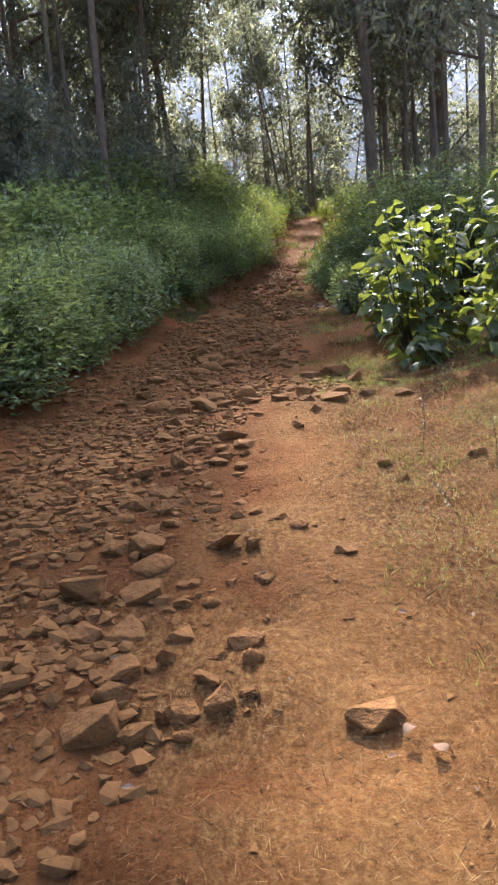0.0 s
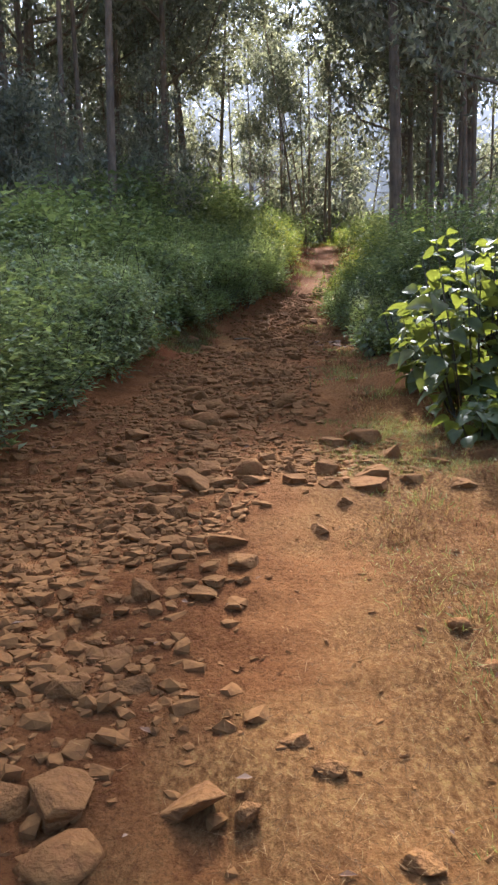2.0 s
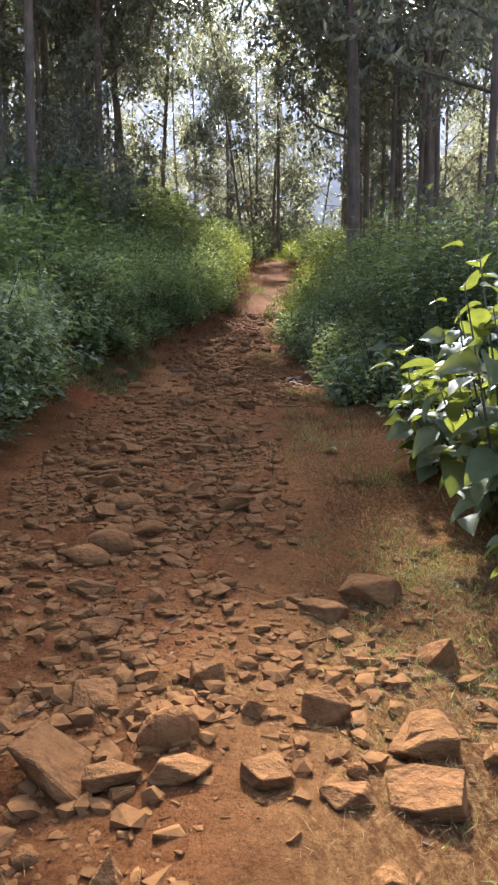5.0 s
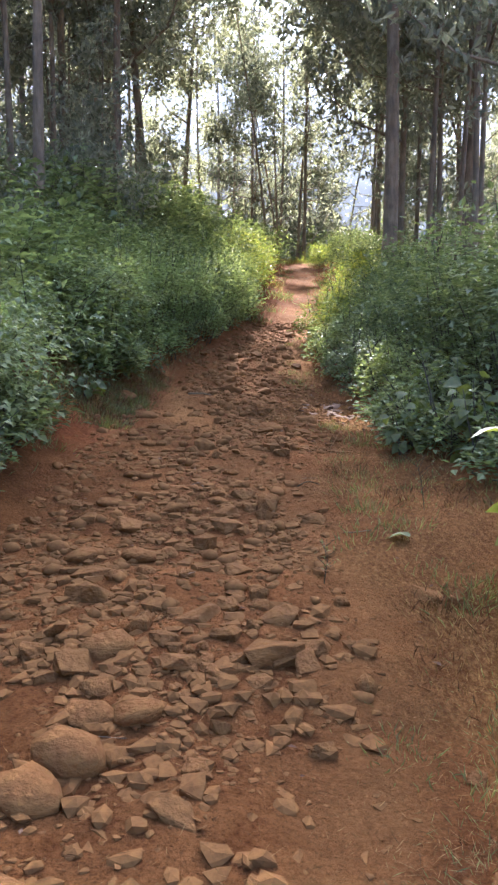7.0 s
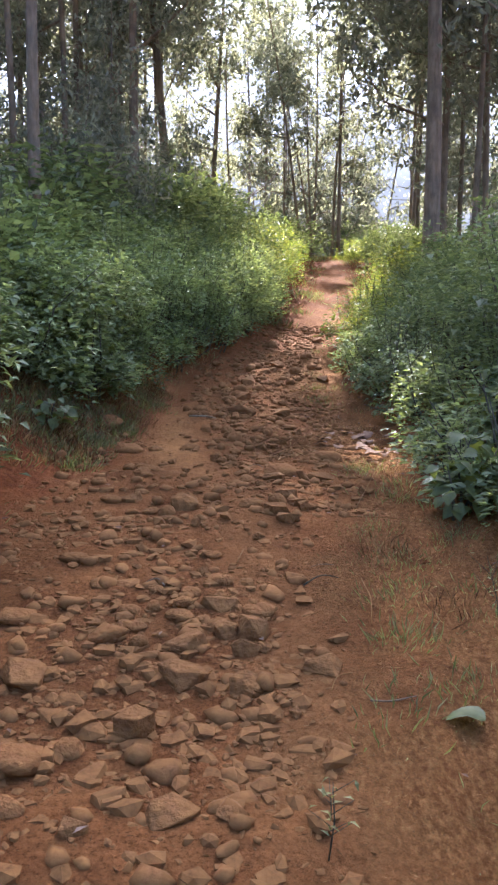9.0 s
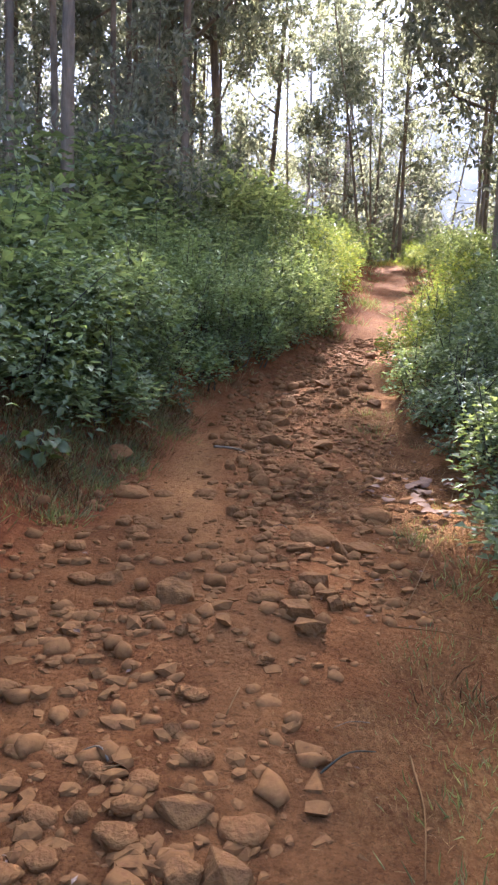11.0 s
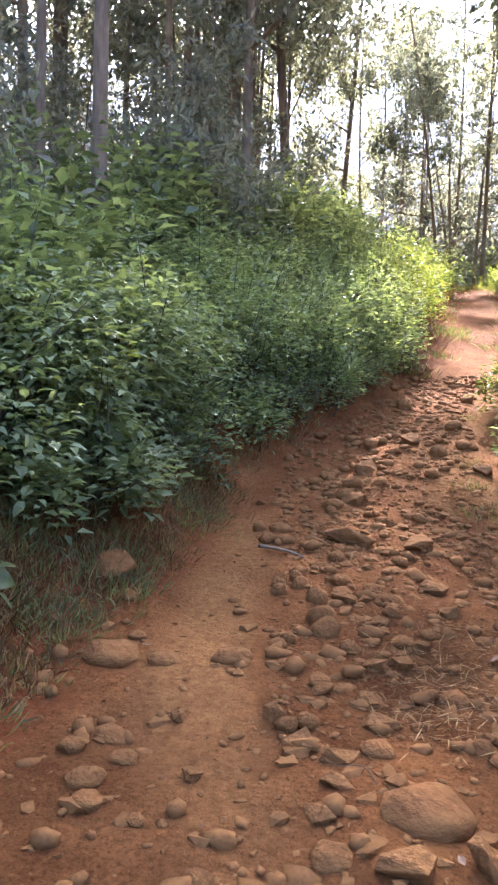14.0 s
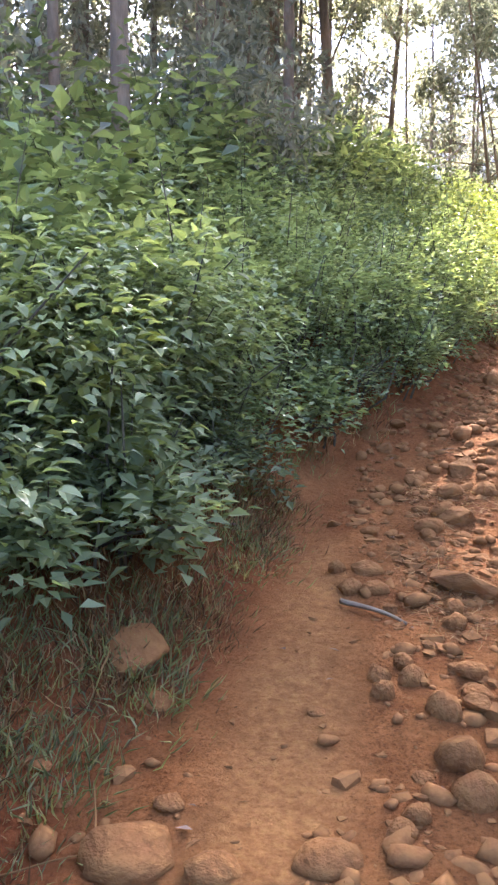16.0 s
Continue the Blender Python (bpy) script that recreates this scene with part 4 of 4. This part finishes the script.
def scatter(name, meshes, count, low, high, where, label, category, seed, yr=(0.8, 22.8), bias=1.5):
    """Small stones too many to count, laid on the ground as one object."""
    r = np.random.RandomState(seed)
    xs, ys = np.zeros(0), np.zeros(0)
    while len(xs) < count:
        y = yr[0] + (yr[1] - yr[0]) * r.rand(count) ** bias
        x = r.uniform(-2.1, 1.9, count)
        ok = r.rand(count) < where(x, y)
        xs, ys = np.concatenate([xs, x[ok]]), np.concatenate([ys, y[ok]])
    xs, ys = xs[:count], ys[:count]
    zs = ground_z(xs, ys)
    sizes = low + (high - low) * r.rand(count) ** 2.2
    pieces = []
    kinds = r.randint(0, len(meshes), count)
    for k, me in enumerate(meshes):
        idx = np.where(kinds == k)[0]
        co = np.zeros(len(me.vertices) * 3)
        me.vertices.foreach_get("co", co)
        co = co.reshape(-1, 3)
        tri = np.zeros(len(me.polygons) * 3, np.int32)
        me.polygons.foreach_get("vertices", tri)
        tri = tri.reshape(-1, 3)
        g = r.uniform(0, 6.28, len(idx))
        s = sizes[idx]
        c, n = np.cos(g), np.sin(g)
        px = (co[None, :, 0] * c[:, None] * 1.3 - co[None, :, 1] * n[:, None]) * s[:, None] + xs[idx, None]
        py = (co[None, :, 0] * n[:, None] * 1.3 + co[None, :, 1] * c[:, None]) * s[:, None] + ys[idx, None]
        pz = (co[None, :, 2] + r.uniform(-0.28, 0.12, len(idx))[:, None]) * s[:, None] + zs[idx, None]
        v = np.stack([px, py, pz], -1).reshape(-1, 3)
        pieces.append((v, (np.arange(len(idx))[:, None, None] * len(co) + tri).reshape(-1, 3)))
    v, t = merged(pieces)
    return tagged(new(name, mesh_of(name, v, t, meshes[0].materials[0], name == "cobbles")), label, category, kind="stuff")


def pebble_mesh(seed, fine=2):
    bm = bmesh.new()
    cuts = [Vector(q).normalized() for q in np.random.RandomState(seed + 400).normal(0, 1, (6, 3))]
    bmesh.ops.create_icosphere(bm, subdivisions=fine, radius=0.5)
    for v in bm.verts:
        d = v.co.normalized()
        v.co = d * (0.5 + 0.30 * noise.noise(d * 1.5 + Vector((seed * 3.1, 3, 0))))
        for q in cuts:
            over = v.co.dot(q) - 0.33
            if over > 0:
                v.co -= q * over
        v.co.z *= 0.8
    me = bpy.data.meshes.new("pebble")
    bm.to_mesh(me)
    bm.free()
    me.materials.append(RUBBLE)
    return me


PEBBLES = [pebble_mesh(i, 2 if i < 3 else 1) for i in range(10)]


def chip_mesh(seed, corners=9):
    r = np.random.RandomState(seed)
    bm = bmesh.new()
    pts = r.uniform(-0.5, 0.5, (corners, 3))
    pts *= (0.5 / np.abs(pts).max(1, keepdims=True)) ** 0.75 * np.array([1, 0.88, 0.62])
    for p in pts:
        bm.verts.new(p)
    bmesh.ops.convex_hull(bm, input=bm.verts)
    bmesh.ops.triangulate(bm, faces=bm.faces[:])
    me = bpy.data.meshes.new("chip")
    bm.to_mesh(me)
    bm.free()
    me.materials.append(RUBBLE)
    return me


CHIPS = [chip_mesh(90 + i, 19) for i in range(12)]
GRIT = [chip_mesh(110 + i, 6) for i in range(10)]
scatter("rubble", CHIPS + [pebble_mesh(20 + i, 1) for i in range(9)], 11000, 0.02, 0.09, lambda x, y: stony(x, y) * np.interp(y, [7.5, 9, 11.5, 13.5], [0.95, 0.75, 0.65, 0.25]) * np.clip(0.55 + 1.3 * value_noise(x * 3 + 6, y * 3), 0.1, 1), "loose angular brown stones bedded in the rutted path", "rubble", 51)
scatter("loose_stones", CHIPS + [pebble_mesh(50 + i, 1) for i in range(5)], 2300, 0.012, 0.085, lambda x, y: ease((-0.12 + 0.06 * (y - 2) - x + 0.3 * value_noise(x * 2.5, y * 2.5 + 50)) / 0.35) * np.clip(0.6 + 1.2 * value_noise(x * 3 + 6, y * 3), 0.15, 1), "loose angular stones strewn in the shaded rut", "rubble", 54, (1.5, 6.0), 1.0)
scatter("cobbles", PEBBLES, 2400, 0.025, 0.12, lambda x, y: stony(x, y) * ease((y - 8) / 4), "rounded reddish cobbles bedded in the upper path", "rubble", 52)
scatter("gravel", GRIT, 12000, 0.008, 0.04, lambda x, y: 0.25 + 0.9 * stony(x, y), "fine brown gravel and stone chips on red earth", "gravel", 53)


# ---- straw, dead leaves and grass ----
def straw_place(x, y):
    strip = ease((x + 0.35 - 0.137 * (y - 3.05)) / 0.5) * (y < 7.6)
    verge = ease((x - right_edge(y) + 0.9) / 0.5) * (y < 17)
    return np.clip(strip * 0.8 + 0.45 * verge + 0.05, 0, 1) * (0.45 + 1.1 * np.clip(value_noise(x * 2.2, y * 2.2 + 4) + 0.4, 0, 1))


def lay_blades(name, count, where, low, high, thick, mat, label, category, seed, rise=0.12, xr=(-2.0, 2.6), yr=(0.8, 18)):
    r = np.random.RandomState(seed)
    xs, ys = np.zeros(0), np.zeros(0)
    while len(xs) < count:
        y = yr[0] + (yr[1] - yr[0]) * r.rand(count) ** 1.2
        x = r.uniform(*xr, count)
        ok = r.rand(count) < where(x, y)
        xs, ys = np.concatenate([xs, x[ok]]), np.concatenate([ys, y[ok]])
    xs, ys = xs[:count], ys[:count]
    at = np.stack([xs, ys, ground_z(xs, ys) + r.uniform(0.002, 0.022, count)], 1)
    g = r.uniform(0, 6.28, count)
    way = np.stack([np.cos(g), np.sin(g), np.abs(r.normal(0, rise, count))], 1)
    size = r.uniform(low, high, count)
    v, t = simple_leaves(at, way, np.tile([0.0, 0, 1], (count, 1)) + r.normal(0, 0.3, (count, 3)), size, np.clip(size * thick, 0.0016, 1), 0.2)
    return tagged(new(name, mesh_of(name, v, t, mat)), label, category, kind="stuff")


lay_blades("straw", 72000, lambda x, y: straw_place(x, y) * (0.5 + 0.5 * (y < 8)), 0.012, 0.05, 0.045, STRAW, "dry broken straw strewn over the red earth", "dry grass", 61, 0.3, yr=(0.8, 12))
lay_blades("long_straw", 9000, lambda x, y: straw_place(x, y) * (y < 8.2), 0.04, 0.11, 0.02, STRAW, "loose pale stalks of dry straw on the earth", "dry grass", 65, 0.15, yr=(0.8, 8.4))
lay_blades("short_grass", 26000, lambda x, y: ease((x - 0.35 - 0.5 * value_noise(x * 1.4 + 2, y * 1.4)) / 0.8) * np.clip(0.25 + 1.6 * value_noise(x * 1.9 + 8, y * 1.9), 0, 1) * ease((8.6 - y) / 1.0), 0.015, 0.06, 0.06, GRASS, "short olive-green grass growing through straw", "grass", 63, 0.9, xr=(0.1, 2.6), yr=(0.8, 8.8))
lay_blades("dry_litter", 5200, lambda x, y: 0.9 * ease((x + 0.3 - 0.12 * (16 - y)) / 0.4) * ease((1.7 - x) / 0.3) * np.clip(0.2 + 2.0 * value_noise(x * 1.8 + 31, y * 1.8), 0, 1), 0.02, 0.11, 0.05, STRAW, "broken dry stalks and bark bits among the cobbles", "dry litter", 64, 0.25, xr=(-0.4, 1.7), yr=(12.6, 17.5))
lay_blades("leaf_litter", 600, lambda x, y: 0.1 + 0.9 * ((y > 12.5) & (x > 0.7) & (x < 1.9)), 0.015, 0.055, 0.5, DEAD_LEAF, "curled dead brown leaves fallen on the path", "dead leaves", 62, 0.12, yr=(1, 20))


def grass_tuft(x, y, count, high, wide, seed, dry=False):
    r = np.random.RandomState(seed)
    z = gz(x, y)
    base = r.normal(0, wide, (count, 2))
    at = np.stack([base[:, 0], base[:, 1], ground_z(x + base[:, 0], y + base[:, 1]) - z - 0.005], 1)
    way = np.concatenate([base * 3 + r.normal(0, 0.35, (count, 2)), np.full((count, 1), 0.8)], 1)
    size = r.uniform(0.4, 1.1, count) * high
    me = mesh_of("grass_tuft", *leaves(at, way, r.normal(0, 1, (count, 3)), size, size * 0.05 + 0.002, 0.3, 0.25), STRAW if dry else GRASS)
    ob = new("grass_tuft", me)
    ob.location = (x, y, z)
    return tagged(ob, "tuft of dry yellow grass on the verge" if dry else "tuft of green and straw-coloured grass on the verge", "grass", "grass tufts", "stuff")


r = np.random.RandomState(71)
for i in range(230):
    y = 1.8 + 6.7 * r.rand()
    grass_tuft(r.uniform(0.55, 2.6), y, 44, r.uniform(0.025, 0.07), 0.08, 900 + i, r.rand() < 0.45)
for i in range(80):
    y = r.uniform(10, 19)
    grass_tuft(float(left_edge(y)) + r.uniform(-0.35, 0.2), y, 60, r.uniform(0.06, 0.13), 0.09, 1120 + i, r.rand() < 0.35)
for i in range(150):
    y = r.uniform(13.4, 17)
    grass_tuft(float(left_edge(y)) + r.uniform(-0.55, 0.42) * (1.0 if y < 15.6 else 0.6), y, 120, r.uniform(0.05, 0.13), 0.10, 1400 + i, r.rand() < 0.68)
for i in range(26):
    y = r.uniform(37.6, 39.6)
    grass_tuft(r.uniform(1.9, 4.4), y, 40, r.uniform(0.12, 0.3), 0.14, 1560 + i, r.rand() < 0.4)
for i in range(60):
    y = r.uniform(22, 38)
    grass_tuft(float(left_edge(y)) + r.uniform(-0.3, 0.35) if i % 2 else float(right_edge(y)) - r.uniform(-0.3, 0.35), y, 40, r.uniform(0.12, 0.28), 0.14, 1600 + i, r.rand() < 0.3)
for i in range(130):
    y = r.uniform(8, 20) if i < 50 else r.uniform(8, 14.5)
    grass_tuft(float(right_edge(y)) + r.uniform(-0.5, 0.6), y, 50, r.uniform(0.03, 0.10), 0.08, 1220 + i, r.rand() < 0.5)


# ---- the broad-leaved plant in the sun ----
def broad_leaf_mesh(seed):
    """A heart-shaped leaf one unit long along y, folded at the midrib and drooping at its tip."""
    r = np.random.RandomState(seed)
    rows = [(0.0, 0.02), (0.06, 0.24), (0.2, 0.40), (0.4, 0.43), (0.6, 0.34), (0.8, 0.19), (0.93, 0.07), (1.0, 0.0)]
    v, t = [], []
    bend = r.uniform(0.12, 0.3)
    for f, w in rows:
        z = 0.08 * math.sin(3.1 * f) - bend * f * f
        wave = 0.03 * math.sin(9 * f + seed)
        back = -0.10 * w if f < 0.1 else 0
        v += [(-w, f + back, z + 0.22 * w + wave), (-w * 0.5, f, z + 0.14 * w), (0, f, z), (w * 0.5, f, z + 0.14 * w), (w, f + back, z + 0.22 * w - wave)]
    for i in range(len(rows) - 1):
        for k in range(4):
            a = i * 5 + k
            t += [(a, a + 1, a + 6), (a, a + 6, a + 5)]
    return mesh_of("leaf", v, t, BROAD_LEAF, True)


BROAD = [broad_leaf_mesh(i) for i in range(6)]


def broad_plant(x, y, high, stems, spread, seed, size=0.2, label="broad-leaved green plant with large heart-shaped sunlit leaves"):
    r = np.random.RandomState(seed)
    z = gz(x, y)
    ob = thing("broad_leaved_plant", x, y, z, label, "plant", "broad-leaved plants")
    for s in range(stems):
        g = r.uniform(0, 6.28)
        d = spread * math.sqrt(r.rand())
        top = Vector((math.cos(g) * d, math.sin(g) * d, high * r.uniform(0.55, 1.0) * (1 - 0.3 * d / spread)))
        base = Vector((top.x * 0.45, top.y * 0.45, 0))
        base.z = gz(x + base.x, y + base.y) - z - 0.04
        mid = base.lerp(top, 0.5) + Vector((r.normal(0, 0.04), r.normal(0, 0.04), 0.03))
        part("stem", mesh_of("stem", *tube([base, mid, top], [0.009, 0.007, 0.003], 5), STEM, True), ob)
        leafy = r.randint(12, 17)
        for k in range(leafy):
            f = 0.08 + 0.92 * (k + r.rand() * 0.6) / leafy
            p = base.lerp(mid, f * 2) if f < 0.5 else mid.lerp(top, min(f * 2 - 1, 1))
            yaw = r.uniform(0, 360)
            ln = size * r.uniform(0.6, 1.15) * (1.1 - 0.35 * f)
            reach = Matrix.Rotation(radians(yaw), 4, "Z") @ Vector((0, 0.05 + 0.3 * ln, 0.04))
            part("leaf", BROAD[r.randint(6)], ob, "", Matrix.Translation(p + reach) @ pose(0, 0, 0, r.uniform(-45, 15), r.normal(0, 18), yaw) @ Matrix.Diagonal((ln, ln, ln, 1)))
    return ob


broad_plant(1.85, 7.9, 1.85, 20, 0.72, 1, 0.215)
broad_plant(2.75, 7.7, 1.95, 16, 0.7, 2, 0.22)
broad_plant(1.8, 9.0, 1.1, 8, 0.45, 3, 0.2)
broad_plant(2.3, 6.9, 0.75, 8, 0.5, 4, 0.19)
broad_plant(1.62, 7.05, 0.42, 6, 0.3, 5, 0.15)


# ---- small things on the ground and in the wood ----
def stalk(points, radius, mat, name, label, category):
    """A thin bent stalk or twig that follows the ground, through points of x, y and height over the ground."""
    base = Vector((points[0][0], points[0][1], gz(points[0][0], points[0][1])))
    line = []
    for (ax, ay, ah), (bx, by, bh) in zip(points, points[1:]):
        for k in range(4):
            f = k / 4
            x, y = ax + (bx - ax) * f, ay + (by - ay) * f
            line.append(Vector((x, y, gz(x, y) + ah + (bh - ah) * f + radius)) - base)
    x, y, h = points[-1]
    line.append(Vector((x, y, gz(x, y) + h)) - base)
    n = len(line)
    for k in range(3):
        line = [line[0]] + [(a + b * 2 + c) / 4 for a, b, c in zip(line, line[1:], line[2:])] + [line[-1]]
    ob = new(name, mesh_of(name, *tube(line, [radius * (1 - 0.5 * i / n) for i in range(n)], 5), mat, True))
    ob.location = base
    return tagged(ob, label, category, "stalks and twigs")


PALE = "long pale dry stalk lying on the red earth"
stalk([(0.86, 11.96, 0.01), (1.05, 11.9, 0.03), (1.32, 11.82, 0.02)], 0.0034, STRAW, "dry_stalk", PALE, "stalk")
stalk([(0.94, 12.23, 0.01), (1.1, 12.7, 0.05), (1.21, 13.0, 0.10)], 0.0034, STRAW, "dry_stalk", PALE, "stalk")
stalk([(0.22, 11.2, 0.01), (0.25, 11.36, 0.02)], 0.0034, STRAW, "dry_stalk", PALE, "stalk")
stalk([(0.54, 10.92, 0.01), (0.63, 11.02, 0.04), (0.72, 11.1, 0.01)], 0.004, STEM, "twig", "thin bent brown twig on the path", "twig")
stalk([(0.83, 11.09, 0.01), (0.84, 10.8, 0.01), (0.80, 10.53, 0.01)], 0.0034, STRAW, "dry_stalk", PALE, "stalk")
stalk([(-1.02, 14.35, 0.01), (-0.92, 14.15, 0.03), (-0.86, 13.98, 0.01)], 0.0034, STRAW, "twig", "crooked pale twig under the bank", "twig")
stalk([(-1.1, 13.95, 0.01), (-1.0, 14.02, 0.02), (-0.9, 14.05, 0.01)], 0.0034, STRAW, "twig", "crooked pale twig under the bank", "twig")
stalk([(-0.42, 15.72, 0.01), (-0.28, 15.64, 0.02), (-0.12, 15.52, 0.01)], 0.014, BARK, "twig", "broken brown stick between the cobbles", "stick")
r = np.random.RandomState(81)
for i in range(44):
    y = r.uniform(2, 19)
    x = r.uniform(float(left_edge(y)) + 0.3, float(right_edge(y)) + 0.3)
    g, d = r.uniform(0, 6.28), r.uniform(0.06, 0.22)
    stalk([(x, y, 0.004), (x + math.cos(g) * d * 0.5, y + math.sin(g) * d * 0.5, r.uniform(0, 0.03)), (x + math.cos(g + 0.4) * d, y + math.sin(g + 0.4) * d, 0.004)], r.uniform(0.0018, 0.004), STRAW if i % 3 else BARK, "twig", "short dry twig lying on the path", "twig")


def weed(x, y, high, seed):
    """A dry weed: one thin stem with bare side twigs and a few leaves."""
    r = np.random.RandomState(seed)
    ob = thing("weed", x, y, gz(x, y), "thin dry weed with bare twigs standing in the grass", "weed", "weeds")
    top = Vector((r.normal(0, 0.05), r.normal(0, 0.05), high))
    part("stem", mesh_of("stem", *tube([(0, 0, -0.02), top * 0.5 + Vector((0.01, 0, 0)), top], [0.0026, 0.002, 0.0008], 5), STEM, True), ob)
    at = []
    for k in range(9):
        f = 0.3 + 0.07 * k
        g = r.uniform(0, 6.28)
        tip = top * f + Vector((math.cos(g) * 0.09, math.sin(g) * 0.09, 0.08)) * (high / 0.35)
        part("twig", mesh_of("twig", *tube([top * f, tip], [0.0013, 0.0006], 4), STEM, True), ob)
        at += [tuple(tip), tuple(top * f)]
    at = np.array(at)
    n = len(at)
    part("foliage", mesh_of("foliage", *leaves(at, r.normal(0, 1, (n, 3)), np.tile([0.0, 0, 1], (n, 1)), np.full(n, 0.028), np.full(n, 0.011)), GRASS), ob)
    return ob


for i, (x, y, h) in enumerate([(0.98, 4.55, 0.34), (0.9, 3.4, 0.2), (1.25, 4.0, 0.3), (0.5, 9.2, 0.22), (1.3, 10.4, 0.35), (1.45, 12.4, 0.4), (1.35, 5.5, 0.3)]):
    weed(x, y, h, 820 + i)


# large leaves low on the bank and one broad leaf fallen on the path
def lone_leaf(x, y, size, turn, tilt, mat, label):
    me = BROAD[int(abs(turn)) % 6].copy()
    me.materials[0] = mat
    ob = new("fallen_leaf", me)
    ob.matrix_basis = pose(x, y, gz(x, y) + 0.03, tilt, 5, turn) @ Matrix.Diagonal((size, size, size, 1))
    return tagged(ob, label, "leaf", "fallen leaves")


lone_leaf(1.05, 9.76, 0.13, 70, 4, BROAD_LEAF, "pale green leaf fallen on the verge")
lone_leaf(0.42, 1.85, 0.05, 20, 3, DEAD_LEAF, "curled tan dead leaf on straw")
lone_leaf(0.36, 1.95, 0.045, 130, 3, DEAD_LEAF, "curled tan dead leaf on straw")
for i in range(40):
    y = r.normal(14.3, 0.4)
    lone_leaf(r.normal(1.35, 0.2), y, r.uniform(0.06, 0.13), r.uniform(0, 360), r.uniform(0, 30), DEAD_LEAF, "bleached dead leaf among the cobbles")
broad_plant(-1.5, 14.0, 0.3, 3, 0.14, 21, 0.12, "low broad-leaved seedling on the red bank")
broad_plant(-1.34, 15.4, 1.32, 3, 0.14, 22, 0.17, "broad-leaved plant with drooping leaves at the hedge's foot")
broad_plant(-1.95, 12.4, 0.65, 4, 0.22, 23, 0.18, "broad-leaved plant with drooping leaves at the hedge's foot")
broad_plant(2.05, 11.2, 1.0, 6, 0.4, 25, 0.16, "broad-leaved herb on the shaded verge")
broad_plant(2.2, 13.3, 0.9, 6, 0.4, 26, 0.15, "broad-leaved herb on the shaded verge")
broad_plant(1.55, 12.0, 0.6, 4, 0.25, 24, 0.13, "broad-leaved herb on the shaded verge")


# a thin pale branch that hangs in an arc before the far trees
def hanging_branch():
    ob = thing("hanging_branch", 9.2, 54.0, gz(9.2, 54.0), "thin pale leafless branch that hangs in an arc", "branch")
    base = Vector((9.2, 54.0, gz(9.2, 54.0)))
    for arc in ([(9.2, 54, 7.0), (9.4, 54, 19.5), (8.6, 54, 20.0), (7.6, 54, 17.6), (6.4, 54, 15.2), (5.5, 54, 13.6), (4.8, 54, 13.0), (4.2, 54, 13.2)], [(8.4, 54, 19.6), (7.0, 54, 17.4), (5.6, 54, 15.8), (4.2, 54, 15.2), (3.6, 54, 15.5)]):
        pts = [Vector(q) - base for q in arc]
        part("limb", mesh_of("limb", *tube(pts, [0.05 - 0.004 * i for i in range(len(pts))], 5), PALE_BARK, True), ob)


hanging_branch()
